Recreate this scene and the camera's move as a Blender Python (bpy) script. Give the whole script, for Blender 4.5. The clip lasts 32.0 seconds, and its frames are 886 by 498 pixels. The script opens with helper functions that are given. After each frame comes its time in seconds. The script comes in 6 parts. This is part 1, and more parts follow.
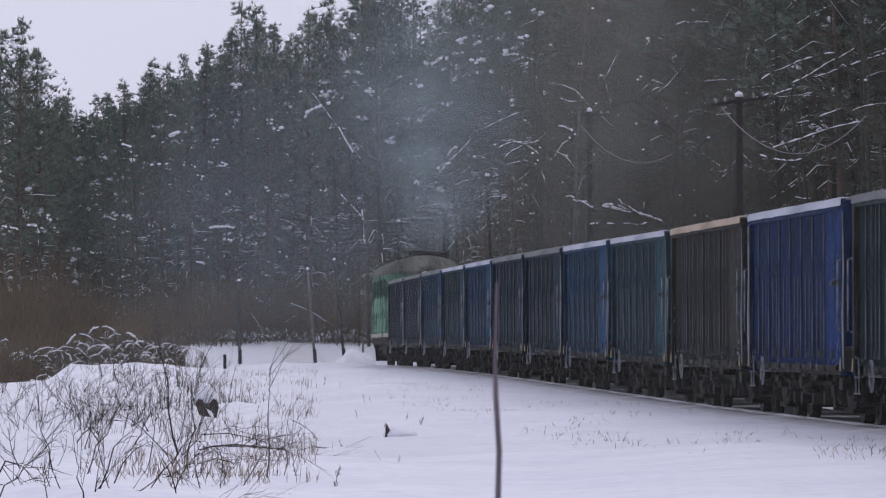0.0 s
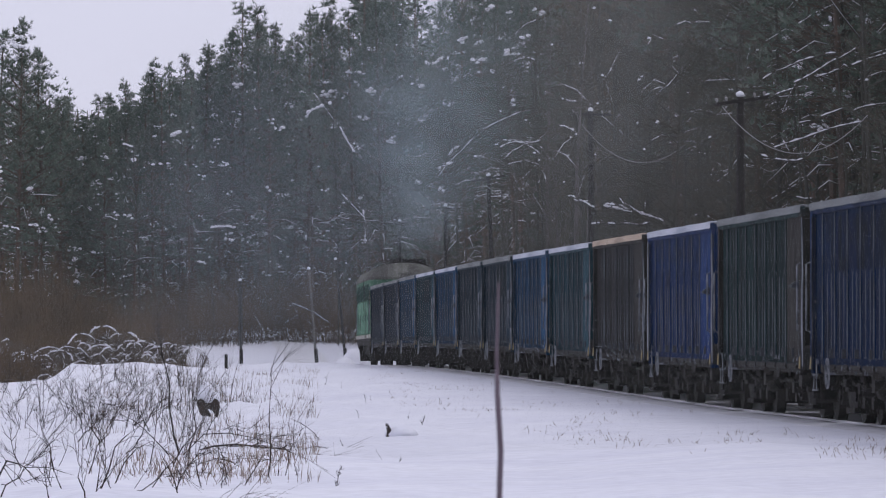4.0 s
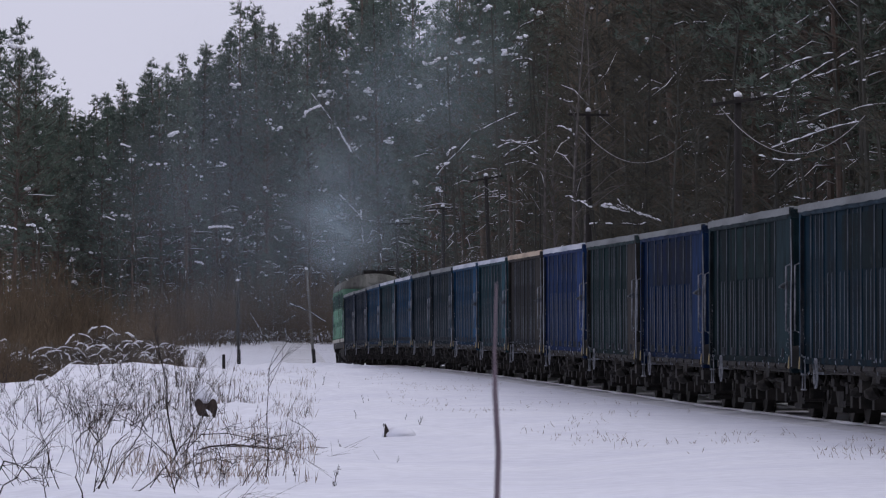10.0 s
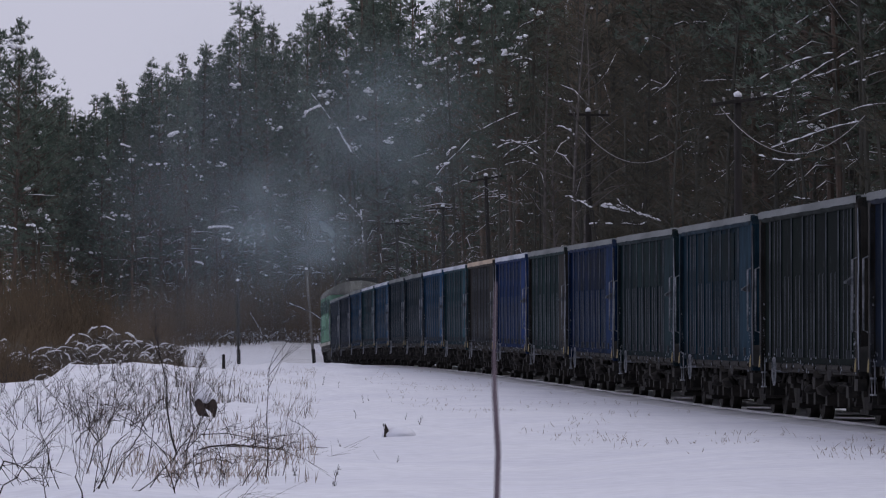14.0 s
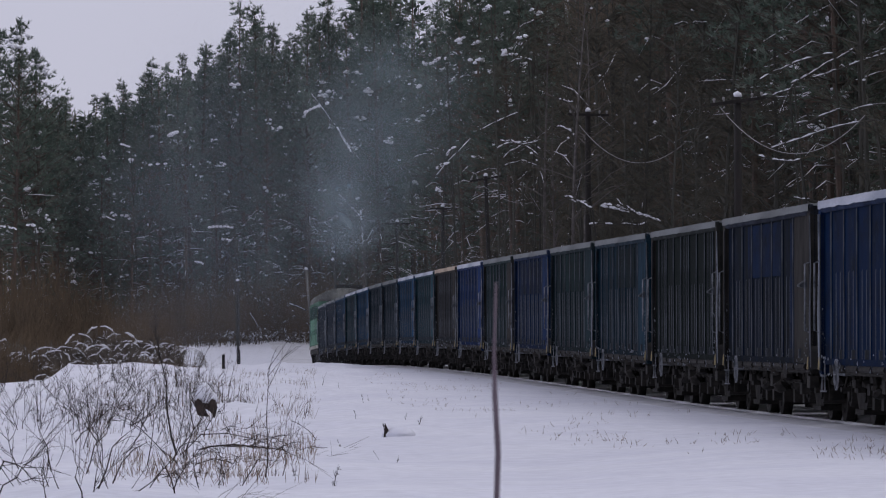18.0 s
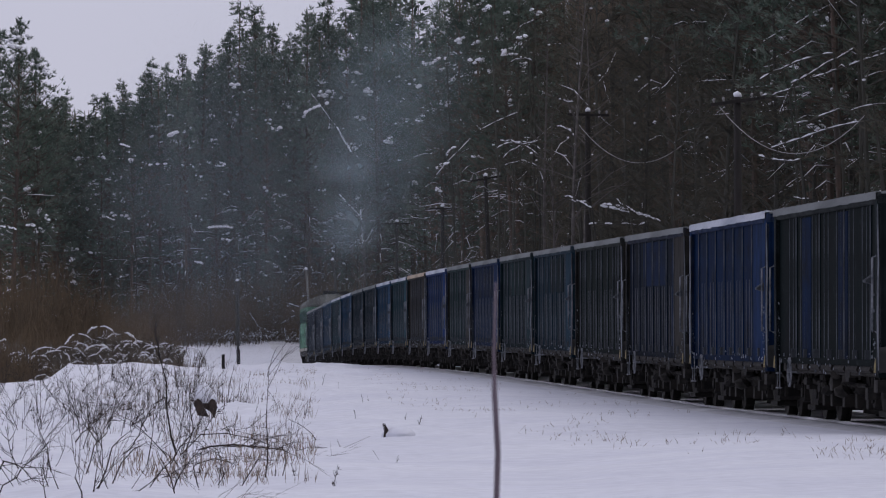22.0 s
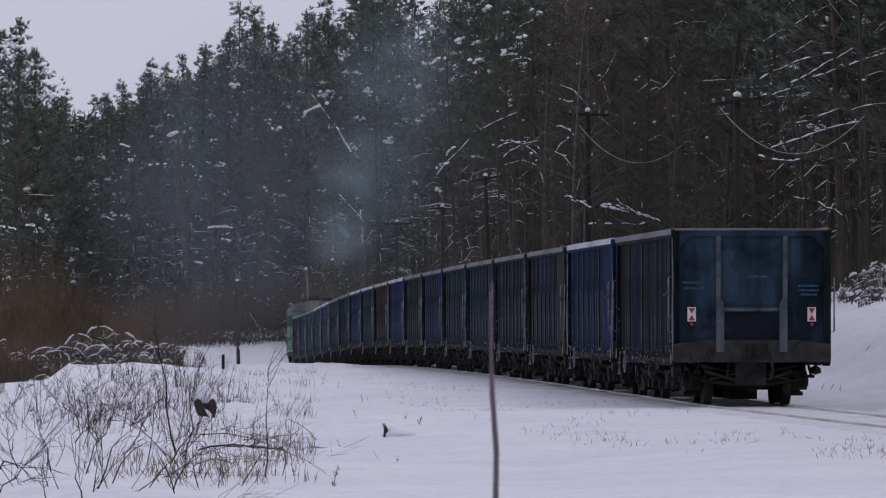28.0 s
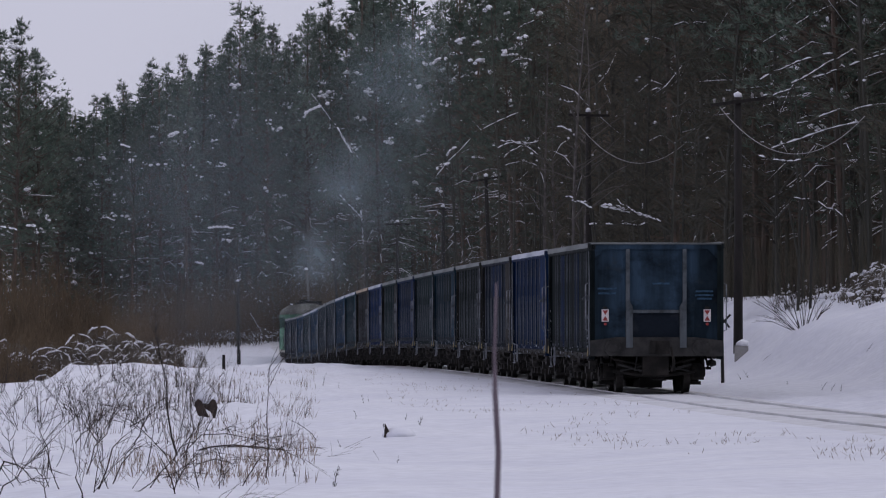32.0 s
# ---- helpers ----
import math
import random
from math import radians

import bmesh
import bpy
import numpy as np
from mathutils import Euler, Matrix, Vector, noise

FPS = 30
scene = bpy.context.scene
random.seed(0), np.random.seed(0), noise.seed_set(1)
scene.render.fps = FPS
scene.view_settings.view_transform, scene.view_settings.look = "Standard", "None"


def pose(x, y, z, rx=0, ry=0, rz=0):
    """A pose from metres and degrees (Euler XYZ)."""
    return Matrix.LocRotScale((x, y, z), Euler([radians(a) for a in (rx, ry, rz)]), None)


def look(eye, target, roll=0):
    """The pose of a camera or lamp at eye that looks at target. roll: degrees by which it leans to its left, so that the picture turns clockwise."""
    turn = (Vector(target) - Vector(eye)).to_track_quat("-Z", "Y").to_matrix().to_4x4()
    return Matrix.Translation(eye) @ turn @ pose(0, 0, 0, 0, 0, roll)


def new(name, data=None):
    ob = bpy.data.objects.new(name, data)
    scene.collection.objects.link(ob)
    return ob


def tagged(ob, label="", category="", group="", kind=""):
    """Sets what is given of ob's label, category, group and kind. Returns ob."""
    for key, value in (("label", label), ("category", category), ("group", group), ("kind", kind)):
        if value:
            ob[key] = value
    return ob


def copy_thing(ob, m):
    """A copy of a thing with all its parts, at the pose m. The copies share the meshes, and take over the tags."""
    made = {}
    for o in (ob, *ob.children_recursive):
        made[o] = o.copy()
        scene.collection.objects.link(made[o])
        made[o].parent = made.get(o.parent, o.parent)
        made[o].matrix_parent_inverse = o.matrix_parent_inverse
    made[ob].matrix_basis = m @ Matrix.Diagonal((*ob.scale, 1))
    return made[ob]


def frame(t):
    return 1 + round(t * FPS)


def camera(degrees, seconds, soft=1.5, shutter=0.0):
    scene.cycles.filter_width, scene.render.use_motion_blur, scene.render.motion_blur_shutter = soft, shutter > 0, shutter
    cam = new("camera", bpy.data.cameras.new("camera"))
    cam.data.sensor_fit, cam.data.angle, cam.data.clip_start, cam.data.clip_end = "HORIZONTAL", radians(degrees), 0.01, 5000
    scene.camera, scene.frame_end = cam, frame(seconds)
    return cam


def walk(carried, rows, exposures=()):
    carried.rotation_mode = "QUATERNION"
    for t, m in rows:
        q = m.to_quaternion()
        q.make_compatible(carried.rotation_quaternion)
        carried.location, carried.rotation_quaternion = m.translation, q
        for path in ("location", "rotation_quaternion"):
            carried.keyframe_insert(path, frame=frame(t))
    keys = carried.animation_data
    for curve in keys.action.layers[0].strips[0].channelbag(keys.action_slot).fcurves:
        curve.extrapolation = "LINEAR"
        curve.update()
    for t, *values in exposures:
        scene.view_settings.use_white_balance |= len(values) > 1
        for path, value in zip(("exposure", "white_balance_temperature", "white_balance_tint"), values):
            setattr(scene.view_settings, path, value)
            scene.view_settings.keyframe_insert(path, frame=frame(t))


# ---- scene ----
cam = camera(8.678, 32.0, soft=1.15)
cam.data.dof.use_dof, cam.data.dof.focus_distance, cam.data.dof.aperture_fstop = True, 125.0, 24.0
EYE = (0.0, 0.0, 1.393)
PITCH = 0.8365


def aim(dx, dy=0.0):
    """The camera's pose, swung by a few thousandths of a degree from its mean direction."""
    return pose(*EYE, 90 + PITCH + dy, 0, dx)


walk(cam, [(0.0, aim(0.0169)), (1.0, aim(0.0225)), (2.0, aim(0.0169)), (3.0, aim(0.0225, -0.004)), (3.5, aim(0.031, -0.004)),
           (5.5, aim(0.0141, 0.004)), (6.5, aim(0.0084)), (10.0, aim(0.0056)), (28.0, aim(0.0)), (30.5, aim(0.0)), (32.0, aim(0.0056, 0.004))],
     exposures=[(0.0, 0.37), (3.5, 0.37), (6.5, 0.39), (8.0, 0.37), (9.0, 0.29), (10.0, 0.18), (12.0, 0.0), (18.0, -0.02), (32.0, 0.01)])

# ---- overcast winter daylight ----
world = bpy.data.worlds.new("world")
scene.world = world
world.use_nodes = True
wn, wl = world.node_tree.nodes, world.node_tree.links
sky = wn.new("ShaderNodeTexSky")
sky.sky_type, sky.sun_disc, sky.sun_elevation, sky.sun_rotation = "NISHITA", False, radians(47), radians(86)
haze = wn.new("ShaderNodeMix")
haze.data_type = "RGBA"
haze.inputs[0].default_value = 0.93
haze.inputs[7].default_value = (5.46, 5.44, 6.76, 1)
wl.new(sky.outputs[0], haze.inputs[6])
wl.new(haze.outputs[2], wn["Background"].inputs[0])
wn["Background"].inputs[1].default_value = 0.1
sun = new("sun", bpy.data.lights.new("sun", "SUN"))
sun.data.energy, sun.data.angle, sun.data.color = 0.84, radians(60), (1, 0.98, 0.98)
sun.matrix_world = look((0, 0, 0), (-0.75, -0.05, -0.8))

# ---- materials ----
def material(name, colour, rough=0.7, metal=0.0, second=None, scale=4.0, fine=40.0, amount=0.5, bump=0.02, coords="Object", stretch=(1, 1, 1),
             by_object=0.0, spec=0.5, low=0.4, high=0.65):
    """Base colour mixed with a second one in noise at two scales, with a fine relief."""
    m = bpy.data.materials.new(name)
    m.use_nodes = True
    n, l = m.node_tree.nodes, m.node_tree.links
    b = n["Principled BSDF"]
    b.inputs["Roughness"].default_value, b.inputs["Metallic"].default_value = rough, metal
    b.inputs["Specular IOR Level"].default_value = spec
    tc, mp = n.new("ShaderNodeTexCoord"), n.new("ShaderNodeMapping")
    mp.inputs["Scale"].default_value = stretch
    l.new(tc.outputs[coords], mp.inputs[0])
    big, small = n.new("ShaderNodeTexNoise"), n.new("ShaderNodeTexNoise")
    for t, s in ((big, scale), (small, fine)):
        t.inputs["Scale"].default_value, t.inputs["Detail"].default_value = s, 4.0
        l.new(mp.outputs[0], t.inputs["Vector"])
    ramp = n.new("ShaderNodeMapRange")
    ramp.inputs[1].default_value, ramp.inputs[2].default_value = low, high
    ramp.inputs[4].default_value = amount
    l.new(big.outputs[0], ramp.inputs[0])
    mix = n.new("ShaderNodeMix")
    mix.data_type = "RGBA"
    second = second or tuple(c * 0.6 for c in colour)
    mix.inputs[6].default_value, mix.inputs[7].default_value = (*colour, 1), (*second, 1)
    l.new(ramp.outputs[0], mix.inputs[0])
    grain = n.new("ShaderNodeMapRange")
    grain.inputs[3].default_value, grain.inputs[4].default_value = 0.8, 1.2
    l.new(small.outputs[0], grain.inputs[0])
    mul = n.new("ShaderNodeVectorMath")
    mul.operation = "SCALE"
    l.new(mix.outputs[2], mul.inputs[0])
    if by_object:
        info, rng, prod = n.new("ShaderNodeObjectInfo"), n.new("ShaderNodeMapRange"), n.new("ShaderNodeMath")
        rng.inputs[3].default_value, rng.inputs[4].default_value = 1 - by_object, 1 + by_object
        prod.operation = "MULTIPLY"
        l.new(info.outputs["Random"], rng.inputs[0])
        l.new(rng.outputs[0], prod.inputs[0])
        l.new(grain.outputs[0], prod.inputs[1])
        l.new(prod.outputs[0], mul.inputs["Scale"])
    else:
        l.new(grain.outputs[0], mul.inputs["Scale"])
    l.new(mul.outputs[0], b.inputs["Base Color"])
    if bump:
        bm_ = n.new("ShaderNodeBump")
        bm_.inputs["Strength"].default_value, bm_.inputs["Distance"].default_value = 0.6, bump
        l.new(small.outputs[0], bm_.inputs["Height"])
        l.new(bm_.outputs[0], b.inputs["Normal"])
    return m


SNOW = material("snow", (0.755, 0.76, 0.81), 0.6, second=(0.695, 0.70, 0.765), scale=0.35, fine=4.5, amount=1, bump=0.05, spec=0.2)
SNOW_BED = material("track_snow", (0.70, 0.70, 0.73), 0.6, second=(0.50, 0.49, 0.50), scale=0.5, fine=5.0, amount=0.6, bump=0.05, spec=0.2)
SNOW_CAP = material("clump_snow", (0.84, 0.84, 0.88), 0.6, second=(0.75, 0.75, 0.8), scale=2, fine=12, amount=1, bump=0.02, spec=0.2)
SNOW_DIRTY = material("dirty_snow", (0.145, 0.158, 0.16), 0.65, second=(0.06, 0.066, 0.069), scale=0.9, fine=14, amount=0.8, bump=0.02, stretch=(1, 0.3, 2), spec=0.2)
SNOW_GREY = material("crusted_snow", (0.47, 0.49, 0.55), 0.65, second=(0.22, 0.25, 0.31), scale=0.9, fine=14, amount=0.8, bump=0.02, stretch=(1, 0.3, 2), spec=0.2)
SNOW_BROWN = material("brown_dusted_snow", (0.44, 0.34, 0.25), 0.7, second=(0.24, 0.185, 0.135), scale=1.3, fine=14, amount=0.8, bump=0.02, stretch=(1, 0.3, 2), spec=0.2)
LITTER = material("forest_floor", (0.045, 0.042, 0.034), 0.9, second=(0.5, 0.5, 0.54), scale=0.5, fine=6, amount=1, bump=0.05, low=0.64, high=0.7)
NEEDLES = material("pine_needles", (0.074, 0.106, 0.081), 0.7, second=(0.145, 0.165, 0.135), scale=0.8, fine=5, amount=1, bump=0, by_object=0.3, spec=0.2)
BARK = material("pine_bark", (0.062, 0.052, 0.044), 0.9, second=(0.12, 0.082, 0.060), scale=0.8, fine=7, amount=1, bump=0.03, stretch=(3, 3, 1), by_object=0.2)
BARE = material("bare_bark", (0.042, 0.042, 0.034), 0.9, second=(0.062, 0.060, 0.050), scale=0.8, fine=7, amount=1, bump=0.02, stretch=(3, 3, 1), by_object=0.35)
BIRCH = material("birch_bark", (0.145, 0.13, 0.12), 0.85, second=(0.07, 0.064, 0.06), scale=1.4, fine=9, amount=0.9, bump=0.01, stretch=(1, 1, 2), by_object=0.2)
UNDERWOOD = material("underwood", (0.150, 0.121, 0.090), 0.9, second=(0.100, 0.084, 0.064), scale=0.4, fine=5, amount=1, bump=0, spec=0.2)
TWIG = material("twigs", (0.090, 0.080, 0.060), 0.9, second=(0.047, 0.047, 0.037), scale=0.5, fine=6, amount=1, bump=0, by_object=0.25, spec=0.2)
WILLOW = material("willow_twigs", (0.122, 0.089, 0.056), 0.9, second=(0.085, 0.066, 0.046), scale=0.6, fine=6, amount=1, bump=0, by_object=0.2, spec=0.2)
WEED = material("weed_stems", (0.028, 0.0225, 0.0215), 0.9, second=(0.054, 0.043, 0.038), scale=2, fine=12, amount=1, bump=0, by_object=0.3, spec=0.2)
BRUSH = material("brush_stems", (0.155, 0.135, 0.11), 0.9, second=(0.09, 0.077, 0.062), scale=2, fine=12, amount=1, bump=0, by_object=0.25, spec=0.2)
GRASS = material("dry_grass", (0.26, 0.20, 0.15), 0.9, second=(0.16, 0.12, 0.1), scale=2, fine=12, amount=1, bump=0, spec=0.2)
TWIG_NEAR = material("near_stem", (0.10, 0.075, 0.092), 0.8, second=(0.13, 0.10, 0.12), scale=6, fine=40, amount=1, bump=0.001)
# wood of the far poles, lightened so that its colour carries the haze
FAR_POLE = material("hazed_pole_wood", (0.045, 0.042, 0.040), 0.9, second=(0.03, 0.028, 0.026), scale=2, fine=16, amount=1, bump=0.01, stretch=(3, 3, 0.6))
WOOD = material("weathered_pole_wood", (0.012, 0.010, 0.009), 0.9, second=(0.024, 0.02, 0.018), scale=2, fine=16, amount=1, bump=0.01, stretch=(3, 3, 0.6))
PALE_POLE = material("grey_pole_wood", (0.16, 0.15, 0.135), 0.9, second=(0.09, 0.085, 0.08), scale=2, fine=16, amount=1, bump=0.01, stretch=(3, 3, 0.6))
STUMP = material("rotten_wood", (0.02, 0.014, 0.012), 0.9, second=(0.05, 0.033, 0.026), scale=5, fine=30, amount=1, bump=0.02)
CONCRETE = material("concrete", (0.33, 0.32, 0.31), 0.85, second=(0.2, 0.19, 0.18), scale=3, fine=30, amount=1, bump=0.01)
WIRE = material("steel_wire", (0.33, 0.32, 0.32), 0.5, 0.6, bump=0)
RAIL = material("rail_steel", (0.54, 0.54, 0.56), 0.6, 0.0, second=(0.36, 0.35, 0.35), scale=0.35, fine=20, amount=0.9, low=0.4, high=0.65)
STEEL = material("running_gear_steel", (0.018, 0.017, 0.016), 0.75, 0.0, second=(0.045, 0.040, 0.036), scale=2.5, fine=20, amount=0.8, bump=0.01, spec=0.1)
GREASE = material("bogie_grime", (0.016, 0.015, 0.0145), 0.8, 0.0, second=(0.050, 0.046, 0.041), scale=3.5, fine=20, amount=0.8, bump=0.01, spec=0.1)
FROST = material("frosted_grab_iron", (0.23, 0.24, 0.26), 0.7, 0.0, second=(0.05, 0.06, 0.07), scale=5, fine=30, amount=1, spec=0.1)
YELLOW = material("yellow_lever", (0.42, 0.34, 0.14), 0.6, second=(0.16, 0.13, 0.08), scale=8, fine=30, amount=1)
WHITE = material("white_enamel", (0.72, 0.68, 0.68), 0.5, second=(0.5, 0.46, 0.46), scale=9, fine=50, amount=0.6, bump=0)
RED = material("red_enamel", (0.27, 0.03, 0.025), 0.5, second=(0.25, 0.02, 0.02), scale=9, fine=50, amount=0.6, bump=0)


def paint(name, colour, grime=(0.03, 0.03, 0.032), amount=0.75):
    """Worn wagon paint: broad and fine vertical streaks of grime, rust blooms and a band of dried splash above the sill."""
    m = material(name, colour, 0.75, 0.0, second=grime, scale=1.6, fine=22, amount=amount, bump=0.004, stretch=(1, 0.95, 0.14), low=0.40, high=0.62, spec=0.015)
    n, l = m.node_tree.nodes, m.node_tree.links
    b = n["Principled BSDF"]
    last = b.inputs["Base Color"].links[0].from_socket
    tc, mp = n.new("ShaderNodeTexCoord"), n.new("ShaderNodeMapping")
    mp.inputs["Scale"].default_value = (1, 0.75, 1.3)
    l.new(tc.outputs["Object"], mp.inputs[0])
    for scale, low, high, top, tint in ((0.9, 0.48, 0.68, 0.85, (0.005, 0.006, 0.007)), (2.6, 0.58, 0.74, 0.6, (0.036, 0.043, 0.045))):
        spots, rng, mix = n.new("ShaderNodeTexNoise"), n.new("ShaderNodeMapRange"), n.new("ShaderNodeMix")
        spots.inputs["Scale"].default_value, spots.inputs["Detail"].default_value, spots.inputs["Roughness"].default_value = scale, 6.0, 0.65
        l.new(mp.outputs[0], spots.inputs["Vector"])
        rng.inputs[1].default_value, rng.inputs[2].default_value, rng.inputs[4].default_value = low, high, top
        l.new(spots.outputs[0], rng.inputs[0])
        mix.data_type = "RGBA"
        l.new(rng.outputs[0], mix.inputs[0])
        l.new(last, mix.inputs[6])
        mix.inputs[7].default_value = (*tint, 1)
        last = mix.outputs[2]
    l.new(last, b.inputs["Base Color"])
    return m


COLOURS = {"dark navy": (0.007, 0.014, 0.028), "blue": (0.006, 0.033, 0.072), "dull teal": (0.009, 0.032, 0.042), "slate blue": (0.008, 0.022, 0.035),
           "brown grey": (0.020, 0.018, 0.017), "bright blue": (0.005, 0.021, 0.078), "dark green": (0.009, 0.029, 0.031), "royal blue": (0.003, 0.017, 0.058),
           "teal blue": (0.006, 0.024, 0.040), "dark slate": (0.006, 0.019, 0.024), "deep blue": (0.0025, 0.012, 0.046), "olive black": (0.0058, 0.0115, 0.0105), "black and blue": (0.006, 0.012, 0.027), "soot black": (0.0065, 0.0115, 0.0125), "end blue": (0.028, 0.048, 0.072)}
PAINTS, FROSTED, CORNERS, CHORDS = {}, {}, {}, {}
for key, c in COLOURS.items():
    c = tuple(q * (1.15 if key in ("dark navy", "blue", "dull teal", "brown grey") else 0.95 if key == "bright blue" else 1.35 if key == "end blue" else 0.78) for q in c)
    n = key.replace(" ", "_")
    bright = key in ("bright blue", "royal blue")
    grime = tuple(q * 0.55 + 0.006 for q in c) if bright else (0.0062, 0.0088, 0.0095)
    PAINTS[key] = paint(n + "_paint", c, grime, 0.75)
    FROSTED[key] = paint(n + "_worn_edges", tuple(q * 1.15 + 0.002 for q in c), tuple(q * 0.8 for q in c), 0.9)
    post = (0.042, 0.040, 0.037) if key in ("olive black", "black and blue", "dark green", "brown grey") else tuple(q * 1.65 + 0.008 for q in c)
    CORNERS[key] = material(n + "_worn_corner", post, 0.75, 0.0, second=tuple(q * 0.3 for q in post), scale=1.6, fine=9, amount=1.0, bump=0.004, stretch=(1, 0.9, 0.6), low=0.38, high=0.66, spec=0.015)
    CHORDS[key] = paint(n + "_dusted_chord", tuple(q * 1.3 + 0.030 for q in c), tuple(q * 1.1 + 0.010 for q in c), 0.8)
GREEN = paint("green_loco_paint", (0.11, 0.205, 0.14), (0.05, 0.10, 0.072), 0.6)
END_SILL = material("end_sill_steel", (0.030, 0.030, 0.030), 0.8, second=(0.062, 0.060, 0.057), scale=3, fine=20, amount=0.8, bump=0.01, spec=0.1)
GREEN_DARK = paint("dark_green_loco_band", (0.04, 0.10, 0.078), (0.02, 0.05, 0.045), 0.5)
GRILLE = paint("dark_green_grille", (0.022, 0.05, 0.04), (0.012, 0.025, 0.022), 0.5)
ROOF = paint("sooty_loco_roof", (0.20, 0.20, 0.18), (0.085, 0.085, 0.078), 0.8)
MINT = paint("mint_loco_panel", (0.17, 0.33, 0.225), (0.10, 0.20, 0.14), 0.6)
CREAM = paint("cream_loco_sill", (0.52, 0.50, 0.44), (0.25, 0.23, 0.2), 0.6)
STRIP = material("frost_strip", (0.24, 0.26, 0.29), 0.7, second=(0.03, 0.04, 0.05), scale=1.6, fine=20, amount=0.9, bump=0.004, stretch=(1, 1, 0.7), low=0.45, high=0.7, by_object=0.45, spec=0.2)
PALE = material("faded_lettering", (0.045, 0.09, 0.145), 0.8, second=(0.02, 0.042, 0.07), scale=9, fine=40, amount=1, bump=0, stretch=(1, 1, 3), spec=0.1)
LINE = material("worn_rib_edge", (0.085, 0.093, 0.103), 0.7, second=(0.025, 0.03, 0.034), scale=1.5, fine=25, amount=0.9, bump=0, stretch=(1, 1, 0.5), low=0.4, high=0.7, spec=0.05)
EDGE = material("frost_edge", (0.085, 0.094, 0.106), 0.7, second=(0.014, 0.016, 0.018), scale=1.2, fine=25, amount=0.95, bump=0, stretch=(1, 1, 0.8), low=0.42, high=0.62, spec=0.05)
END_POST = paint("worn_end_post", (0.125, 0.145, 0.16), (0.05, 0.05, 0.052), 0.9)
DARK_PANEL = material("dark_lower_panel", (0.014, 0.019, 0.027), 0.85, second=(0.06, 0.065, 0.075), scale=1.1, fine=15, amount=0.9, bump=0.004, low=0.5, high=0.72, spec=0.05)
GLASS = material("dark_window_glass", (0.015, 0.02, 0.02), 0.08, bump=0)



def smoke(name, radius, density, seed, colour):
    """Thin grey-blue smoke or added haze, densest in the middle of its puff and torn at the edges."""
    m = bpy.data.materials.new(name)
    m.use_nodes = True
    n, l = m.node_tree.nodes, m.node_tree.links
    b = n["Principled BSDF"]
    b.inputs["Base Color"].default_value = (*colour, 1)
    b.inputs["Roughness"].default_value, b.inputs["Specular IOR Level"].default_value = 1.0, 0.0
    tc, mp = n.new("ShaderNodeTexCoord"), n.new("ShaderNodeMapping")
    mp.inputs["Scale"].default_value = (1 / radius, 0.0, 1 / radius)
    l.new(tc.outputs["Object"], mp.inputs[0])
    ln = n.new("ShaderNodeVectorMath")
    ln.operation = "LENGTH"
    wisp = n.new("ShaderNodeTexNoise")
    wisp.inputs["Scale"].default_value, wisp.inputs["Detail"].default_value = 2.2 / radius, 5.0
    mv = n.new("ShaderNodeMapping")
    mv.inputs["Location"].default_value = (seed * 7.3, seed * 3.1, seed * 1.7)
    l.new(tc.outputs["Object"], mv.inputs[0])
    l.new(mv.outputs[0], wisp.inputs["Vector"])
    l.new(mp.outputs[0], ln.inputs[0])
    fall = n.new("ShaderNodeMapRange")
    fall.interpolation_type = "SMOOTHERSTEP"
    for k, v in ((1, 0.98), (2, 0.0), (3, 0.0), (4, density)):
        fall.inputs[k].default_value = v
    l.new(ln.outputs["Value"], fall.inputs[0])
    tear = n.new("ShaderNodeMapRange")
    for k, v in ((1, 0.25), (2, 0.72), (3, 0.25), (4, 1.3)):
        tear.inputs[k].default_value = v
    l.new(wisp.outputs[0], tear.inputs[0])
    mul = n.new("ShaderNodeMath")
    mul.operation = "MULTIPLY"
    l.new(fall.outputs[0], mul.inputs[0])
    l.new(tear.outputs[0], mul.inputs[1])
    l.new(mul.outputs[0], b.inputs["Alpha"])
    return m


